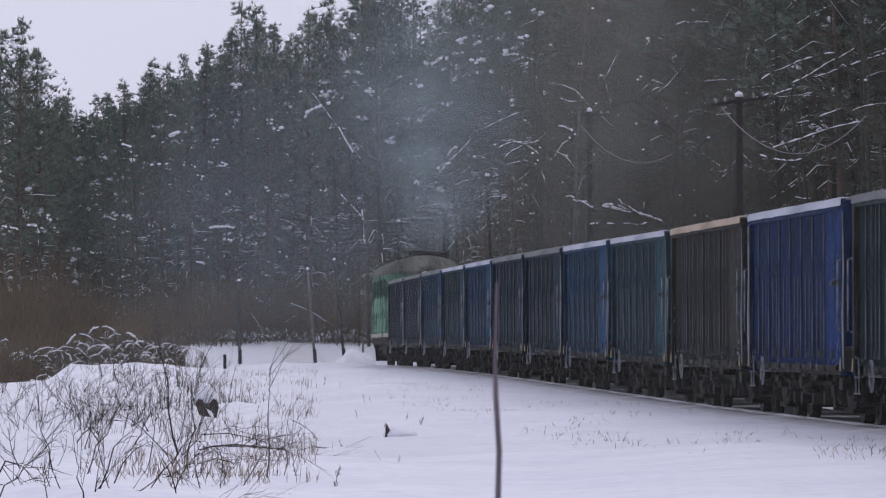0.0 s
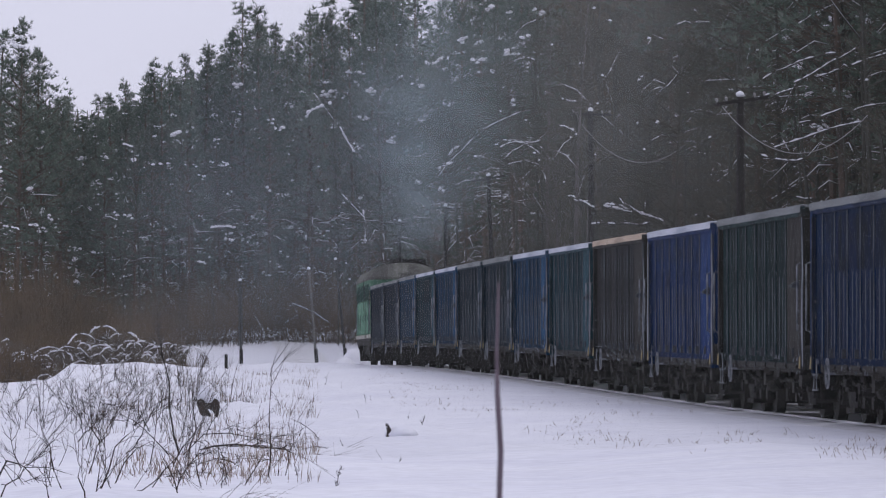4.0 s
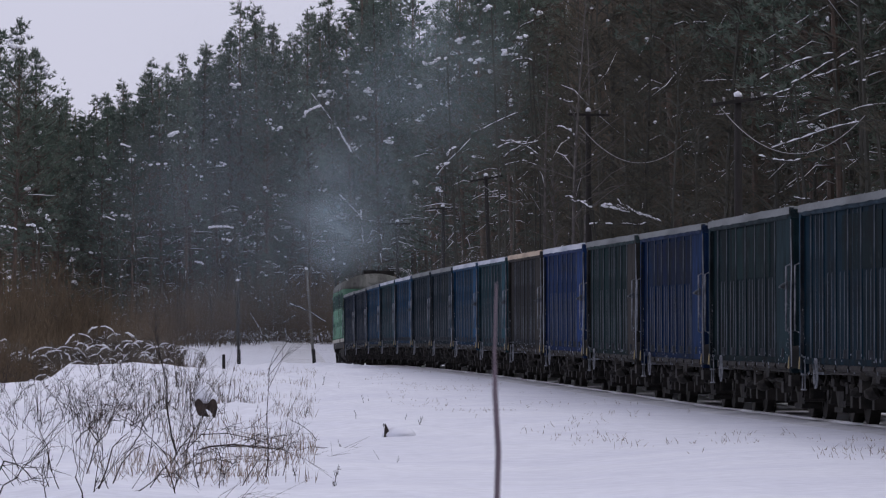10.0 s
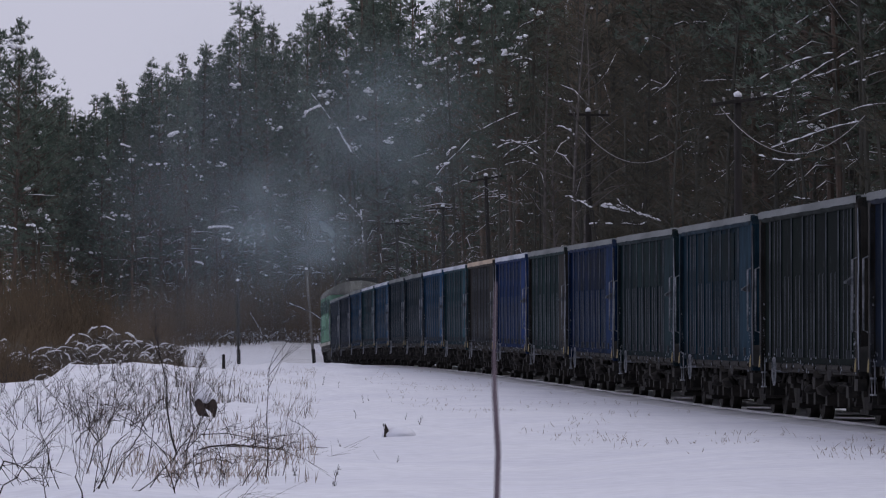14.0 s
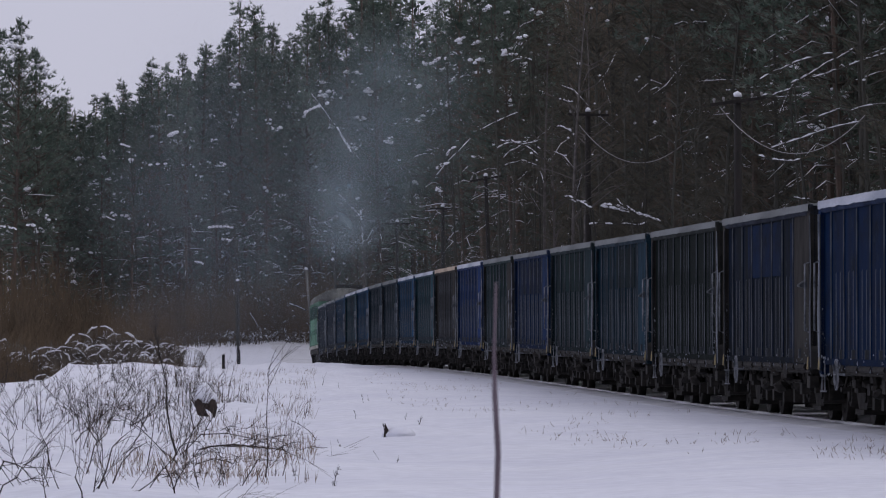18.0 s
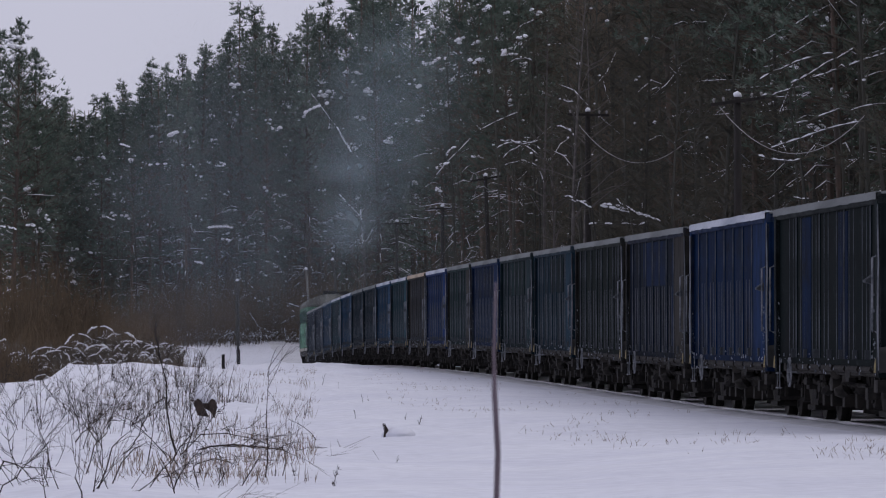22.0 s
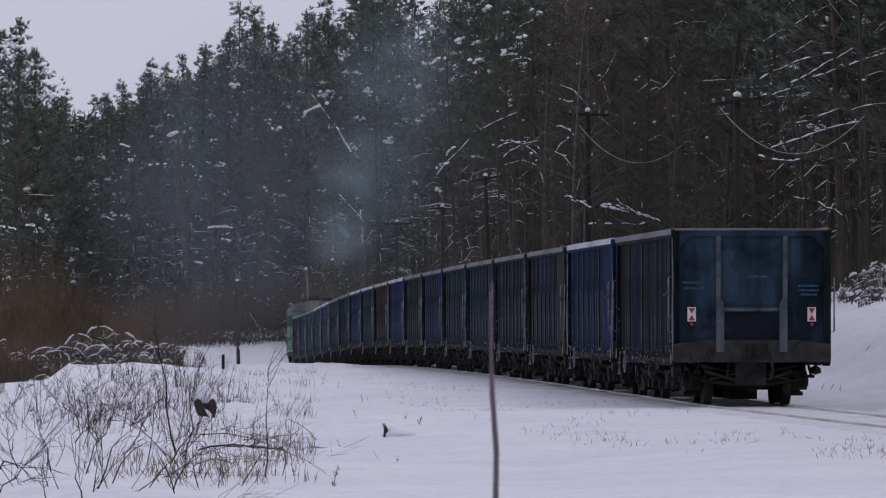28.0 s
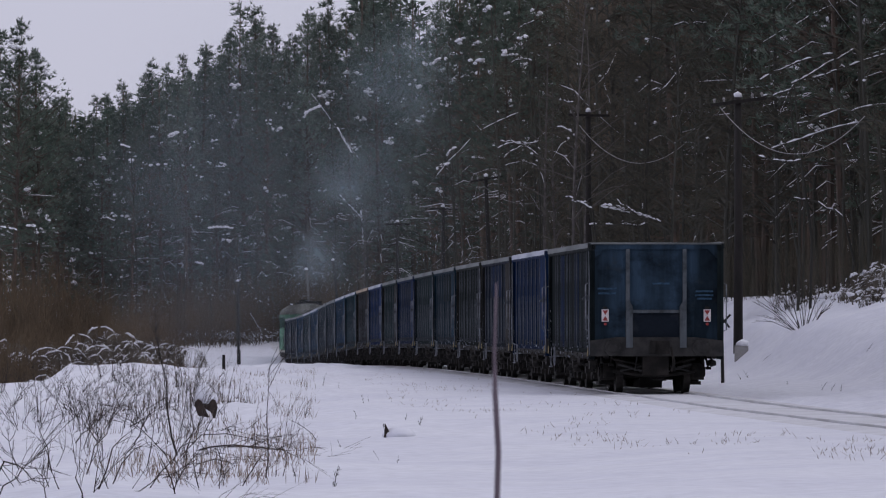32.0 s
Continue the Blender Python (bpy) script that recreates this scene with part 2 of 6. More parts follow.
# ---- mesh building ----
class Build:
    """Gathers vertices and faces of one mesh."""

    def __init__(self):
        self.v, self.f = [], []

    def tube(self, points, radii, sides=4):
        base = len(self.v)
        pts = [Vector(p) for p in points]
        for i, p in enumerate(pts):
            d = (pts[min(i + 1, len(pts) - 1)] - pts[max(i - 1, 0)]).normalized()
            a = d.orthogonal().normalized()
            b = d.cross(a)
            for s in range(sides):
                w = 2 * math.pi * s / sides
                self.v.append(p + (a * math.cos(w) + b * math.sin(w)) * radii[i])
        for i in range(len(pts) - 1):
            for s in range(sides):
                q = base + i * sides
                self.f.append((q + s, q + (s + 1) % sides, q + sides + (s + 1) % sides, q + sides + s))
        self.f.append(tuple(base + s for s in range(sides))[::-1])
        self.f.append(tuple(base + (len(pts) - 1) * sides + s for s in range(sides)))
        return self

    def blade(self, p, d, width, side):
        b = len(self.v)
        m = p + d * 0.45
        self.v += [p, m + side * width, p + d, m - side * width]
        self.f.append((b, b + 1, b + 2, b + 3))

    def box(self, x0, x1, y0, y1, z0, z1):
        b = len(self.v)
        self.v += [Vector((x, y, z)) for x in (x0, x1) for y in (y0, y1) for z in (z0, z1)]
        self.f += [tuple(b + i for i in q) for q in ((0, 1, 3, 2), (4, 6, 7, 5), (0, 4, 5, 1), (2, 3, 7, 6), (0, 2, 6, 4), (1, 5, 7, 3))]
        return self

    def blob(self, c, r, rnd, squash=0.6):
        """A lump of 6 by 3 faces."""
        b = len(self.v)
        c = Vector(c)
        n = 6
        self.v.append(c + Vector((0, 0, -r * squash * 0.7)))
        for k, (h, w) in enumerate(((-0.35, 0.85), (0.45, 0.8))):
            for i in range(n):
                a = 2 * math.pi * (i + 0.5 * k) / n
                q = r * w * rnd.uniform(0.75, 1.25)
                self.v.append(c + Vector((math.cos(a) * q, math.sin(a) * q, h * r * squash)))
        self.v.append(c + Vector((0, 0, r * squash)))
        for i in range(n):
            j = (i + 1) % n
            self.f += [(b, b + 1 + j, b + 1 + i), (b + 1 + i, b + 1 + j, b + 1 + n + i), (b + 1 + j, b + 1 + n + j, b + 1 + n + i), (b + 1 + n + i, b + 1 + n + j, b + 1 + 2 * n)]
        return self

    def dome(self, c, rx, ry, h, rnd, wave=0.08):
        """A smooth heap of snow."""
        b, n, m = len(self.v), 16, 6
        s = rnd.uniform(0, 50)
        for k in range(m):
            a = math.pi / 2 * k / m * 1.0
            for i in range(n):
                w = 2 * math.pi * i / n
                q = math.cos(a) * (1 + wave * math.sin(2 * w + s) + wave * 0.6 * math.sin(3 * w + 2 * s))
                if k == 0:
                    q *= 0.86
                self.v.append(Vector((c[0] + math.cos(w) * rx * q, c[1] + math.sin(w) * ry * q, c[2] + (math.sin(a) * h if k else -h * 0.18))))
        self.v.append(Vector((c[0], c[1], c[2] + h)))
        for k in range(m - 1):
            for i in range(n):
                j = (i + 1) % n
                self.f.append((b + k * n + i, b + k * n + j, b + k * n + n + j, b + k * n + n + i))
        self.f += [(b + (m - 1) * n + i, b + (m - 1) * n + (i + 1) % n, b + m * n) for i in range(n)]
        self.f.append(tuple(b + i for i in range(n))[::-1])
        return self

    def cyl(self, a, b, r, sides=12):
        return self.tube([a, b], [r, r], sides)

    def prism(self, outline, y0, y1):
        """An outline in x and z drawn out along y."""
        b, n = len(self.v), len(outline)
        self.v += [Vector((x, y, z)) for y in (y0, y1) for x, z in outline]
        self.f += [(b + i, b + (i + 1) % n, b + n + (i + 1) % n, b + n + i) for i in range(n)]
        self.f += [tuple(b + i for i in range(n))[::-1], tuple(b + n + i for i in range(n))]
        return self

    def mesh(self, name, mat, smooth=False):
        me = bpy.data.meshes.new(name)
        me.from_pydata([tuple(v) for v in self.v], [], self.f)
        me.materials.append(mat)
        if smooth:
            me.polygons.foreach_set("use_smooth", [True] * len(me.polygons))
        me.update()
        return me


def part(name, b, mat, parent=None, label="", smooth=False, at=None):
    """Links a mesh as one object under a thing or a part; b: a Build, or a mesh that is shared."""
    ob = new(name, b.mesh(name, mat, smooth) if isinstance(b, Build) else b)
    if parent:
        ob.parent = parent
    if at is not None:
        ob.matrix_basis = at
    if label:
        ob["label"] = label
    return ob


def thing(name, label, category, group="", kind="", at=None):
    ob = tagged(new(name), label, category, group, kind)
    if at is not None:
        ob.matrix_basis = at
    return ob


# ---- the plan: the track, the lie of the land ----
STEP = 2.0
TRACK = []


def heading(u):
    s = min(u, 375.0) / 100
    a = 0.06759 - 0.02589 * s + 0.01519 * s * s - 0.002838 * s ** 3 + 0.01006 * max(0.0, s - 2.4) ** 2
    return a


def rail_height(u):
    s = max(0.0, min(u, 278.0) - 60) / 100
    z = 0.25955 * s - 0.01327 * s * s - 0.10458 * s ** 3
    far = max(0.0, min(u, 365.0) - 278)
    z -= 0.0118 * far - 0.000078 * far * far
    return z + max(0.0, min(u - 365, 140)) * 0.016


def lay_track():
    ahead = [(0.0, 9.79722, 53.22008)]
    x, y = 9.79722, 53.22008
    u = 0.0
    while u < 800:
        a = (heading(u) + heading(u + STEP)) / 2
        x, y, u = x - math.sin(a) * STEP, y + math.cos(a) * STEP, u + STEP
        ahead.append((u, x, y))
    x, y, u, back = 9.79722, 53.22008, 0.0, []
    while u > -260:
        a = (heading(u) + heading(u - STEP)) / 2
        x, y, u = x + math.sin(a) * STEP, y - math.cos(a) * STEP, u - STEP
        back.append((u, x, y))
    TRACK.extend(back[::-1] + ahead)


lay_track()
TU, TX, TY = (np.array([r[i] for r in TRACK]) for i in range(3))


def on_track(u, side=0.0):
    """The place at u metres along the track, side metres to its right, and the heading there."""
    x, y, a = float(np.interp(u, TU, TX)), float(np.interp(u, TU, TY)), heading(u)
    return x + math.cos(a) * side, y + math.sin(a) * side, rail_height(u), a


def near_track(x, y):
    """The nearest point of the track: how far along, and how far to the right of it."""
    i = int(np.argmin((TX - x) ** 2 + (TY - y) ** 2))
    a = heading(float(TU[i]))
    dx, dy = x - TX[i], y - TY[i]
    return float(TU[i]) - dx * math.sin(a) + dy * math.cos(a), dx * math.cos(a) + dy * math.sin(a)


def ease(a, b, x):
    t = max(0.0, min(1.0, (x - a) / (b - a)))
    return t * t * (3 - 2 * t)


def valley_floor(y):
    """Height of the snow along the clearing, past the dip."""
    return float(np.interp(y, (0, 190, 235, 300, 345, 385, 410, 425, 440, 452, 475, 500, 700), (0, 0, -1.5, -1.1, -1.4, -0.75, -0.35, 0.05, 0.5, 0.9, 1.4, 1.9, 4.0)))


def land(u, o, x, y):
    """Height of the snow at a point o metres to the right of the track."""
    z = rail_height(u)
    ripple = noise.noise(Vector((x * 0.16, y * 0.05, 0.3))) * 0.16 + noise.noise(Vector((x * 0.6, y * 0.22, 5.1))) * 0.05
    if y > 372 and o > -1.5:
        far = valley_floor(y) + ripple + 0.30 * max(0.0, min(x + 2, 70))
        return land(u, o, x, 371.9) * (1 - ease(372, 415, y)) + far * ease(372, 415, y)
    if abs(o) < 1.5:
        rut = 0.022 * math.exp(-((abs(o) - 0.70) / 0.06) ** 2)
        return z - 0.035 - rut + 0.015 * noise.noise(Vector((x, y * 0.3, 2)))
    if o > 0:
        bank = -0.18 + 0.35 * ease(2.4, 5.5, o) + 2.5 * ease(5.0, 10.5, o) + 0.10 * max(0, min(o, 22) - 11) + 0.33 * max(0, min(o, 95) - 20)
        bank += 0.17 * math.exp(-((o - 3.1) / 0.5) ** 2) * max(0.0, 0.7 + 1.2 * noise.noise(Vector((x * 0.8, y * 0.35, 1.9))))
        swell = ease(140, 160, y) * ease(225, 195, y)
        bank += (0.50 * math.exp(-((o - 7.1) / 1.1) ** 2) - 0.30 * math.exp(-((o - 9.5) / 1.0) ** 2)) * swell
        bank += 0.07 * noise.noise(Vector((x * 1.1, y * 0.3, 3.3))) * ease(3, 5, o) + 0.035 * noise.noise(Vector((x * 2.7, y * 0.9, 8.8))) * ease(3, 5, o)
        return z - 0.05 + (bank + ripple * ease(2, 6, o)) * ease(1.5, 2.6, o)
    w = -o
    left = -0.02 * ease(1.5, 3, w) - 0.12 * ease(4, 14, w)
    mound = 0.46 * ease(-6.0, -9.5, x) * math.exp(-((y - 180) / 24) ** 2) - 0.95 * ease(-0.0625, -0.071, x / max(y, 1.0)) * ease(145, 195, y) * ease(260, 215, y)
    mound += (0.21 * noise.noise(Vector((x * 0.9, y * 0.22, 7.7))) + 0.09 * noise.noise(Vector((x * 2.3, y * 0.6, 1.7)))) * ease(-1.0, -4.0, x)
    mound += 0.13 * noise.noise(Vector((x * 1.5, y * 0.42, 11.3))) * ease(0.5, -2.5, x) * ease(170, 120, y)
    low = ease(-0.047, -0.056, x / max(y, 1.0))
    floor = valley_floor(y) * (1 - low) + low * float(np.interp(y, (0, 190, 235, 440, 500, 700), (0, 0, -1.5, -1.2, 1.2, 3.0)))
    near = z - 0.04 + left
    valley = ease(205, 250, y) * ease(6, 16, w) if y < 320 else max(ease(300, 360, y) * ease(3, 9, w), ease(6, 16, w))
    near = near * (1 - valley) + floor * valley + (ripple + 0.05 * noise.noise(Vector((x * 0.4, y * 0.1, 6.6))) + 0.03 * noise.noise(Vector((x * 1.1, y * 0.3, 2.2)))) * ease(1.5, 5, w) + mound - (0.02 if w < 1.8 else 0)
    return near + (floor + ripple - near) * ease(372, 415, y)


def ground_z(x, y):
    u, o = near_track(x, y)
    return land(u, o, x, y)


def build_ground():
    offs = [-3000, -1500, -700, -350, -200, -120, -80, -60, -48]
    offs += list(np.arange(-40, -10, 1.0)) + list(np.arange(-10, -2, 0.4)) + [-2, -1.75, -1.5, -1.2, -0.9, -0.62, -0.3, 0, 0.3, 0.62, 0.9, 1.2, 1.5, 1.75, 2]
    offs += list(np.arange(2.4, 14, 0.5)) + list(np.arange(14, 30, 2)) + [34, 40, 50, 65, 80, 100, 140, 220, 400, 800, 1500, 3000]
    us = list(np.arange(-258, -60, 22)) + list(np.arange(-60, 10, 1.5)) + list(np.arange(10, 300, 1.1)) + list(np.arange(300, 440, 3))
    verts, faces, kinds = [], [], []
    a0, a1 = on_track(-258), on_track(440)
    for u in [-3200] + us + [520, 640, 900, 1500, 3200]:
        for o in offs:
            if u < -258 or u > 440:
                # straight on beyond the laid part
                e = a0 if u < -258 else a1
                far = u + 258 if u < -258 else u - 440
                ang = e[3]
                x = e[0] + math.cos(e[3]) * o - math.sin(ang) * far
                y = e[1] + math.sin(e[3]) * max(-60.0, min(60.0, o)) + math.cos(ang) * far
                z = land(max(-258, min(440, u)), o, x, y) + 0.0
            else:
                # far to the side the lines across run parallel, so that they never cross
                lim = max(-60.0, min(60.0, o))
                x, y, _, ang = on_track(u, lim)
                x += o - lim
                z = land(u, o, x, y)
            verts.append((x, y, z))
    n = len(offs)
    rows = len(verts) // n
    for i in range(rows - 1):
        for j in range(n - 1):
            faces.append((i * n + j, i * n + j + 1, (i + 1) * n + j + 1, (i + 1) * n + j))
            mid = (offs[j] + offs[j + 1]) / 2
            kinds.append(1 if abs(mid) < 1.5 else 2 if mid > 11.5 or i > rows - 7 or (verts[i * n + j][1] > 462 and abs(mid) < 300) else 0)
    me = bpy.data.meshes.new("ground")
    me.from_pydata(verts, [], faces)
    for m in (SNOW, SNOW_BED, LITTER):
        me.materials.append(m)
    me.polygons.foreach_set("material_index", kinds)
    me.polygons.foreach_set("use_smooth", [True] * len(faces))
    return tagged(new("ground", me), "snow-covered ground with a railway bed and wooded bank", "ground", kind="structure")


build_ground()


def build_rails():
    for side in (-0.795, 0.795):
        b = Build()
        us = list(np.arange(-120, 384, 4.0))
        outline = ((-0.036, 0.0), (0.036, 0.0), (0.036, -0.04), (0.012, -0.05), (0.012, -0.15), (-0.012, -0.15), (-0.012, -0.05), (-0.036, -0.04))
        n = len(outline)
        for u in us:
            for dx, dz in outline:
                x, y, z, _ = on_track(u, side + dx)
                b.v.append(Vector((x, y, z + dz)))
        for i in range(len(us) - 1):
            b.f += [(i * n + k, i * n + (k + 1) % n, (i + 1) * n + (k + 1) % n, (i + 1) * n + k) for k in range(n)]
        tagged(part("rail", b, RAIL), "rusty steel rail half sunk in packed snow", "rail", "rails of the track", "structure")


build_rails()

# ---- the train ----
PITCH_OF_WAGONS = 13.92


def run(t):
    """Metres along the track that the tail of the bright blue wagon has reached at t seconds."""
    s = t / 10
    return 35.11648 + 47.79616 * s + 0.33444 * s * s + 0.04465 * s ** 3


HL, HW, TOP, SILL = 6.4, 1.56, 3.44, 0.87


def wheelset_mesh():
    b = Build()
    b.cyl((-0.95, 0, 0), (0.95, 0, 0), 0.08, 8)
    for s in (-1, 1):
        b.cyl((s * 0.73, 0, 0), (s * 0.86, 0, 0), 0.475, 20)
        b.cyl((s * 0.70, 0, 0), (s * 0.73, 0, 0), 0.505, 20)
        b.cyl((s * 0.86, 0, 0), (s * 0.90, 0, 0), 0.16, 10)
        for k in range(4):
            a = k * math.pi / 2
            b.cyl((s * 0.86, math.cos(a) * 0.29, math.sin(a) * 0.29), (s * 0.872, math.cos(a) * 0.29, math.sin(a) * 0.29), 0.05, 6)
    return b.mesh("wheelset", STEEL)


def side_frame_mesh():
    """The cast frame of a bogie on one side: a flattened bow over two round axle boxes, with a deep spring basket between them."""
    b = Build()
    ys = [-1.22, -1.12, -0.75, -0.45, 0.45, 0.75, 1.12, 1.22, 1.22, 1.1, 0.74, 0.4, -0.4, -0.74, -1.1, -1.22]
    zs = [0.52, 0.68, 0.74, 0.86, 0.86, 0.74, 0.68, 0.52, 0.34, 0.34, 0.5, 0.19, 0.19, 0.5, 0.34, 0.34]
    n = len(ys)
    for x in (-0.12, 0.12):
        b.v += [Vector((x, y, z)) for y, z in zip(ys, zs)]
    b.f += [(i, (i + 1) % n, n + (i + 1) % n, n + i) for i in range(n)]
    # the sides as quads across the bow
    pairs = [(0, 15), (1, 14), (2, 13), (3, 12), (4, 11), (5, 10), (6, 9), (7, 8)]
    for k in range(len(pairs) - 1):
        (a, d), (c, e) = pairs[k], pairs[k + 1]
        b.f += [(a, c, e, d), (n + d, n + e, n + c, n + a)]
    for y in (-0.925, 0.925):
        b.cyl((-0.19, y, 0.475), (0.19, y, 0.475), 0.19, 14)
        b.cyl((-0.22, y, 0.475), (0.22, y, 0.475), 0.12, 10)
    b.box(-0.17, 0.17, -0.5, 0.5, 0.17, 0.25)
    return b.mesh("side_frame", GREASE)


def spring_mesh():
    b = Build()
    for y in (-0.24, 0.0, 0.24):
        pts = [(math.cos(a) * 0.085, y + math.sin(a) * 0.085, 0.26 + 0.30 * a / 34) for a in np.arange(0, 34, 1.0)]
        b.tube(pts, [0.018] * len(pts), 4)
    return b.mesh("spring_nest", GREASE)


def bolster_mesh():
    b = Build()
    b.prism(((-1.15, 0.62), (-0.4, 0.5), (0.4, 0.5), (1.15, 0.62), (1.15, 0.8), (0.4, 0.84), (-0.4, 0.84), (-1.15, 0.8)), -0.2, 0.2)
    for y in (-0.42, 0.42):
        b.tube([(-0.95, y, 0.42), (0, y * 1.35, 0.34), (0.95, y, 0.42)], [0.045, 0.05, 0.045], 5)
    for s in (-1, 1):
        for y in (-0.42, 0.42):
            b.box(s * 0.76 - 0.04, s * 0.76 + 0.04, y - 0.03, y + 0.03, 0.3, 0.62)
    return b.mesh("bolster", STEEL)


def side_mesh():
    """One side wall: plate, top chord, bottom chord and door-sill plate."""
    b = Build()
    b.box(0.07, 0.09, -HL, HL, SILL + 0.05, TOP - 0.02)
    b.box(0.04, 0.10, -HL, HL, SILL + 0.06, SILL + 0.15)
    return b


def post_mesh(name, z0, z1, w, d, edge, paint_mat, worn=None):
    """A pressed rib, its foot cut away inward, with a frosted edge towards the tail."""
    b = Build()
    n = ((-w, d), (-w * 0.85, edge), (-w * 0.4, 0.0), (w * 0.5, 0.0), (w, d))
    foot = 0.16
    for z, k in ((z0, 0.75), (z0 + foot, 0.0), (z1 - 0.03, 0.0), (z1, 0.5)):
        b.v += [Vector((x + (d - x) * k, y, z)) for y, x in n]
    for i in range(3):
        for j in range(4):
            b.f.append((i * 5 + j, i * 5 + j + 1, i * 5 + 5 + j + 1, i * 5 + 5 + j))
    b.f += [(0, 1, 2, 3, 4), (19, 18, 17, 16, 15)]
    me = b.mesh(name, paint_mat)
    me.materials.append(worn or EDGE)
    for i in range(3):
        me.polygons[i * 4 + 1].material_index = 1
    return me


def ragged_strip(rnd, length, width, height, lift=0.0):
    """A strip of crusted snow along y, uneven in height and edge."""
    b = Build()
    n = 44
    s = rnd.uniform(0, 60)
    for i in range(n + 1):
        y = -length / 2 + length * i / n
        h = height * (1 + 0.35 * noise.noise(Vector((y * 0.9, s, 0))) + rnd.uniform(-0.06, 0.06)) * (0.4 if i in (0, n) else 1)
        e = rnd.uniform(-0.006, 0.006)
        hang = lift * (1.0 + 0.14 * noise.noise(Vector((y * 1.7, s, 4))) + rnd.uniform(-0.05, 0.05))
        b.v += [Vector((-width / 2 + e, y, hang)), Vector((-width / 2 + e, y, h * 0.6)), Vector((-width * 0.15, y, h)), Vector((width / 2 - 0.02, y, h * 0.8)), Vector((width / 2, y, hang))]
    for i in range(n):
        for j in range(4):
            b.f.append((i * 5 + j, i * 5 + j + 1, i * 5 + 6 + j, i * 5 + 5 + j))
    return b


def own(ob, mat):
    """Gives an object that shares its mesh a paint of its own."""
    ob.material_slots[0].link = "OBJECT"
    ob.material_slots[0].material = mat
    return ob


SHARED = {}


def shared():
    rnd = random.Random(3)
    S = SHARED
    base = PAINTS["blue"]
    S["wheelset"], S["side_frame"], S["spring"], S["bolster"] = wheelset_mesh(), side_frame_mesh(), spring_mesh(), bolster_mesh()
    S["side"] = side_mesh().mesh("side_wall", base)
    S["chord"] = Build().prism(((0.02, TOP - 0.16), (0.0, TOP - 0.13), (0.0, TOP - 0.02), (0.03, TOP), (0.14, TOP), (0.16, TOP - 0.03), (0.16, TOP - 0.16)), -HL, HL).mesh("top_chord", base)
    S["post"] = post_mesh("post", SILL, TOP - 0.14, 0.06, 0.05, 0.016, base)
    S["rib"] = post_mesh("rib", SILL, 2.35, 0.03, 0.026, 0.011, base, LINE)
    S["tall_rib"] = post_mesh("rib", SILL, TOP - 0.16, 0.03, 0.024, 0.010, base)
    corner = Build().prism(((-HW + 0.02, SILL - 0.1), (-HW, SILL), (-HW, TOP - 0.05), (-HW + 0.06, TOP - 0.02), (-HW + 0.14, TOP - 0.02), (-HW + 0.14, SILL - 0.1)), -0.3, 0.0)
    corner.box(-HW - 0.012, -HW + 0.05, -0.30, -0.272, SILL - 0.05, TOP - 0.2)
    S["corner"] = corner.mesh("corner_post", base)
    S["corner"].materials.append(EDGE)
    for f in S["corner"].polygons[-6:]:
        f.material_index = 1
    S["panel"] = Build().box(0.035, 0.07, -1.1, 1.1, SILL + 0.06, TOP - 0.16).mesh("corner_panel", base)
    hang = Build()
    rh = random.Random(77)
    for i in range(46):
        y, x = rh.uniform(-5.9, 5.9), rh.uniform(0.10, 0.62)
        z, q = rh.uniform(0.42, 0.80), rh.uniform(0.03, 0.07)
        hang.box(x - q, x + q, y - rh.uniform(0.05, 0.3), y + rh.uniform(0.05, 0.3), z, z + rh.uniform(0.06, 0.2))
        hang.tube([(x, y, z + 0.05), (x + rh.uniform(-0.1, 0.1), y + rh.uniform(-0.2, 0.2), 0.98)], [0.025, 0.03], 5)
    for i in range(16):
        hang.blob((rh.uniform(0.1, 0.45), rh.uniform(-5.8, 5.8), rh.uniform(0.5, 0.8)), rh.uniform(0.09, 0.2), rh, 0.8)
    hang.tube([(0.3, -3.0, 0.62), (0.3, 3.0, 0.62)], [0.035, 0.035], 5)
    hang.tube([(0.12, -5.6, 0.80), (0.12, 5.6, 0.80)], [0.03, 0.03], 5)
    S["hang"] = hang.mesh("door_gear", GREASE)
    S["flecks"] = []
    for s in range(3):
        fl = Build()
        for i in range(110):
            corner_end = i < 70
            y = (rh.choice((-1, -1, 1)) * (HL - rh.random() ** 1.5 * 0.8)) if corner_end else rh.uniform(-HL, HL)
            z = SILL + (rh.random() ** 1.6 * 1.1 if corner_end else rh.uniform(-0.12, 0.22))
            fl.blob((rh.uniform(0.0, 0.04), y, z), rh.uniform(0.005, 0.013), rh, rh.uniform(1.0, 4.0))
        S["flecks"].append(fl.mesh("frost_crust", STRIP))
    # end wall, its outer face at y = 0, looking to -y
    e = Build()
    e.box(-HW + 0.14, HW - 0.14, 0.06, 0.075, SILL + 0.25, TOP - 0.02)
    e.prism(((-HW + 0.14, TOP - 0.13), (HW - 0.14, TOP - 0.13), (HW - 0.14, TOP), (-HW + 0.14, TOP)), 0.0, 0.13)
    for s in (-1, 1):
        e.prism(((s * (HW - 0.14), TOP - 0.36), (s * (HW - 0.14), TOP - 0.13), (s * (HW - 0.36), TOP - 0.13)), -0.005, 0.05)
    S["end"] = e.mesh("end_wall", base)
    S["end_post"] = Build().prism(((-0.04, 1.04), (0.115, 1.04), (0.115, 1.98), (0.045, 2.1), (0.045, TOP - 0.13), (-0.04, TOP - 0.13)), -0.05, 0.06).mesh("end_post", base)
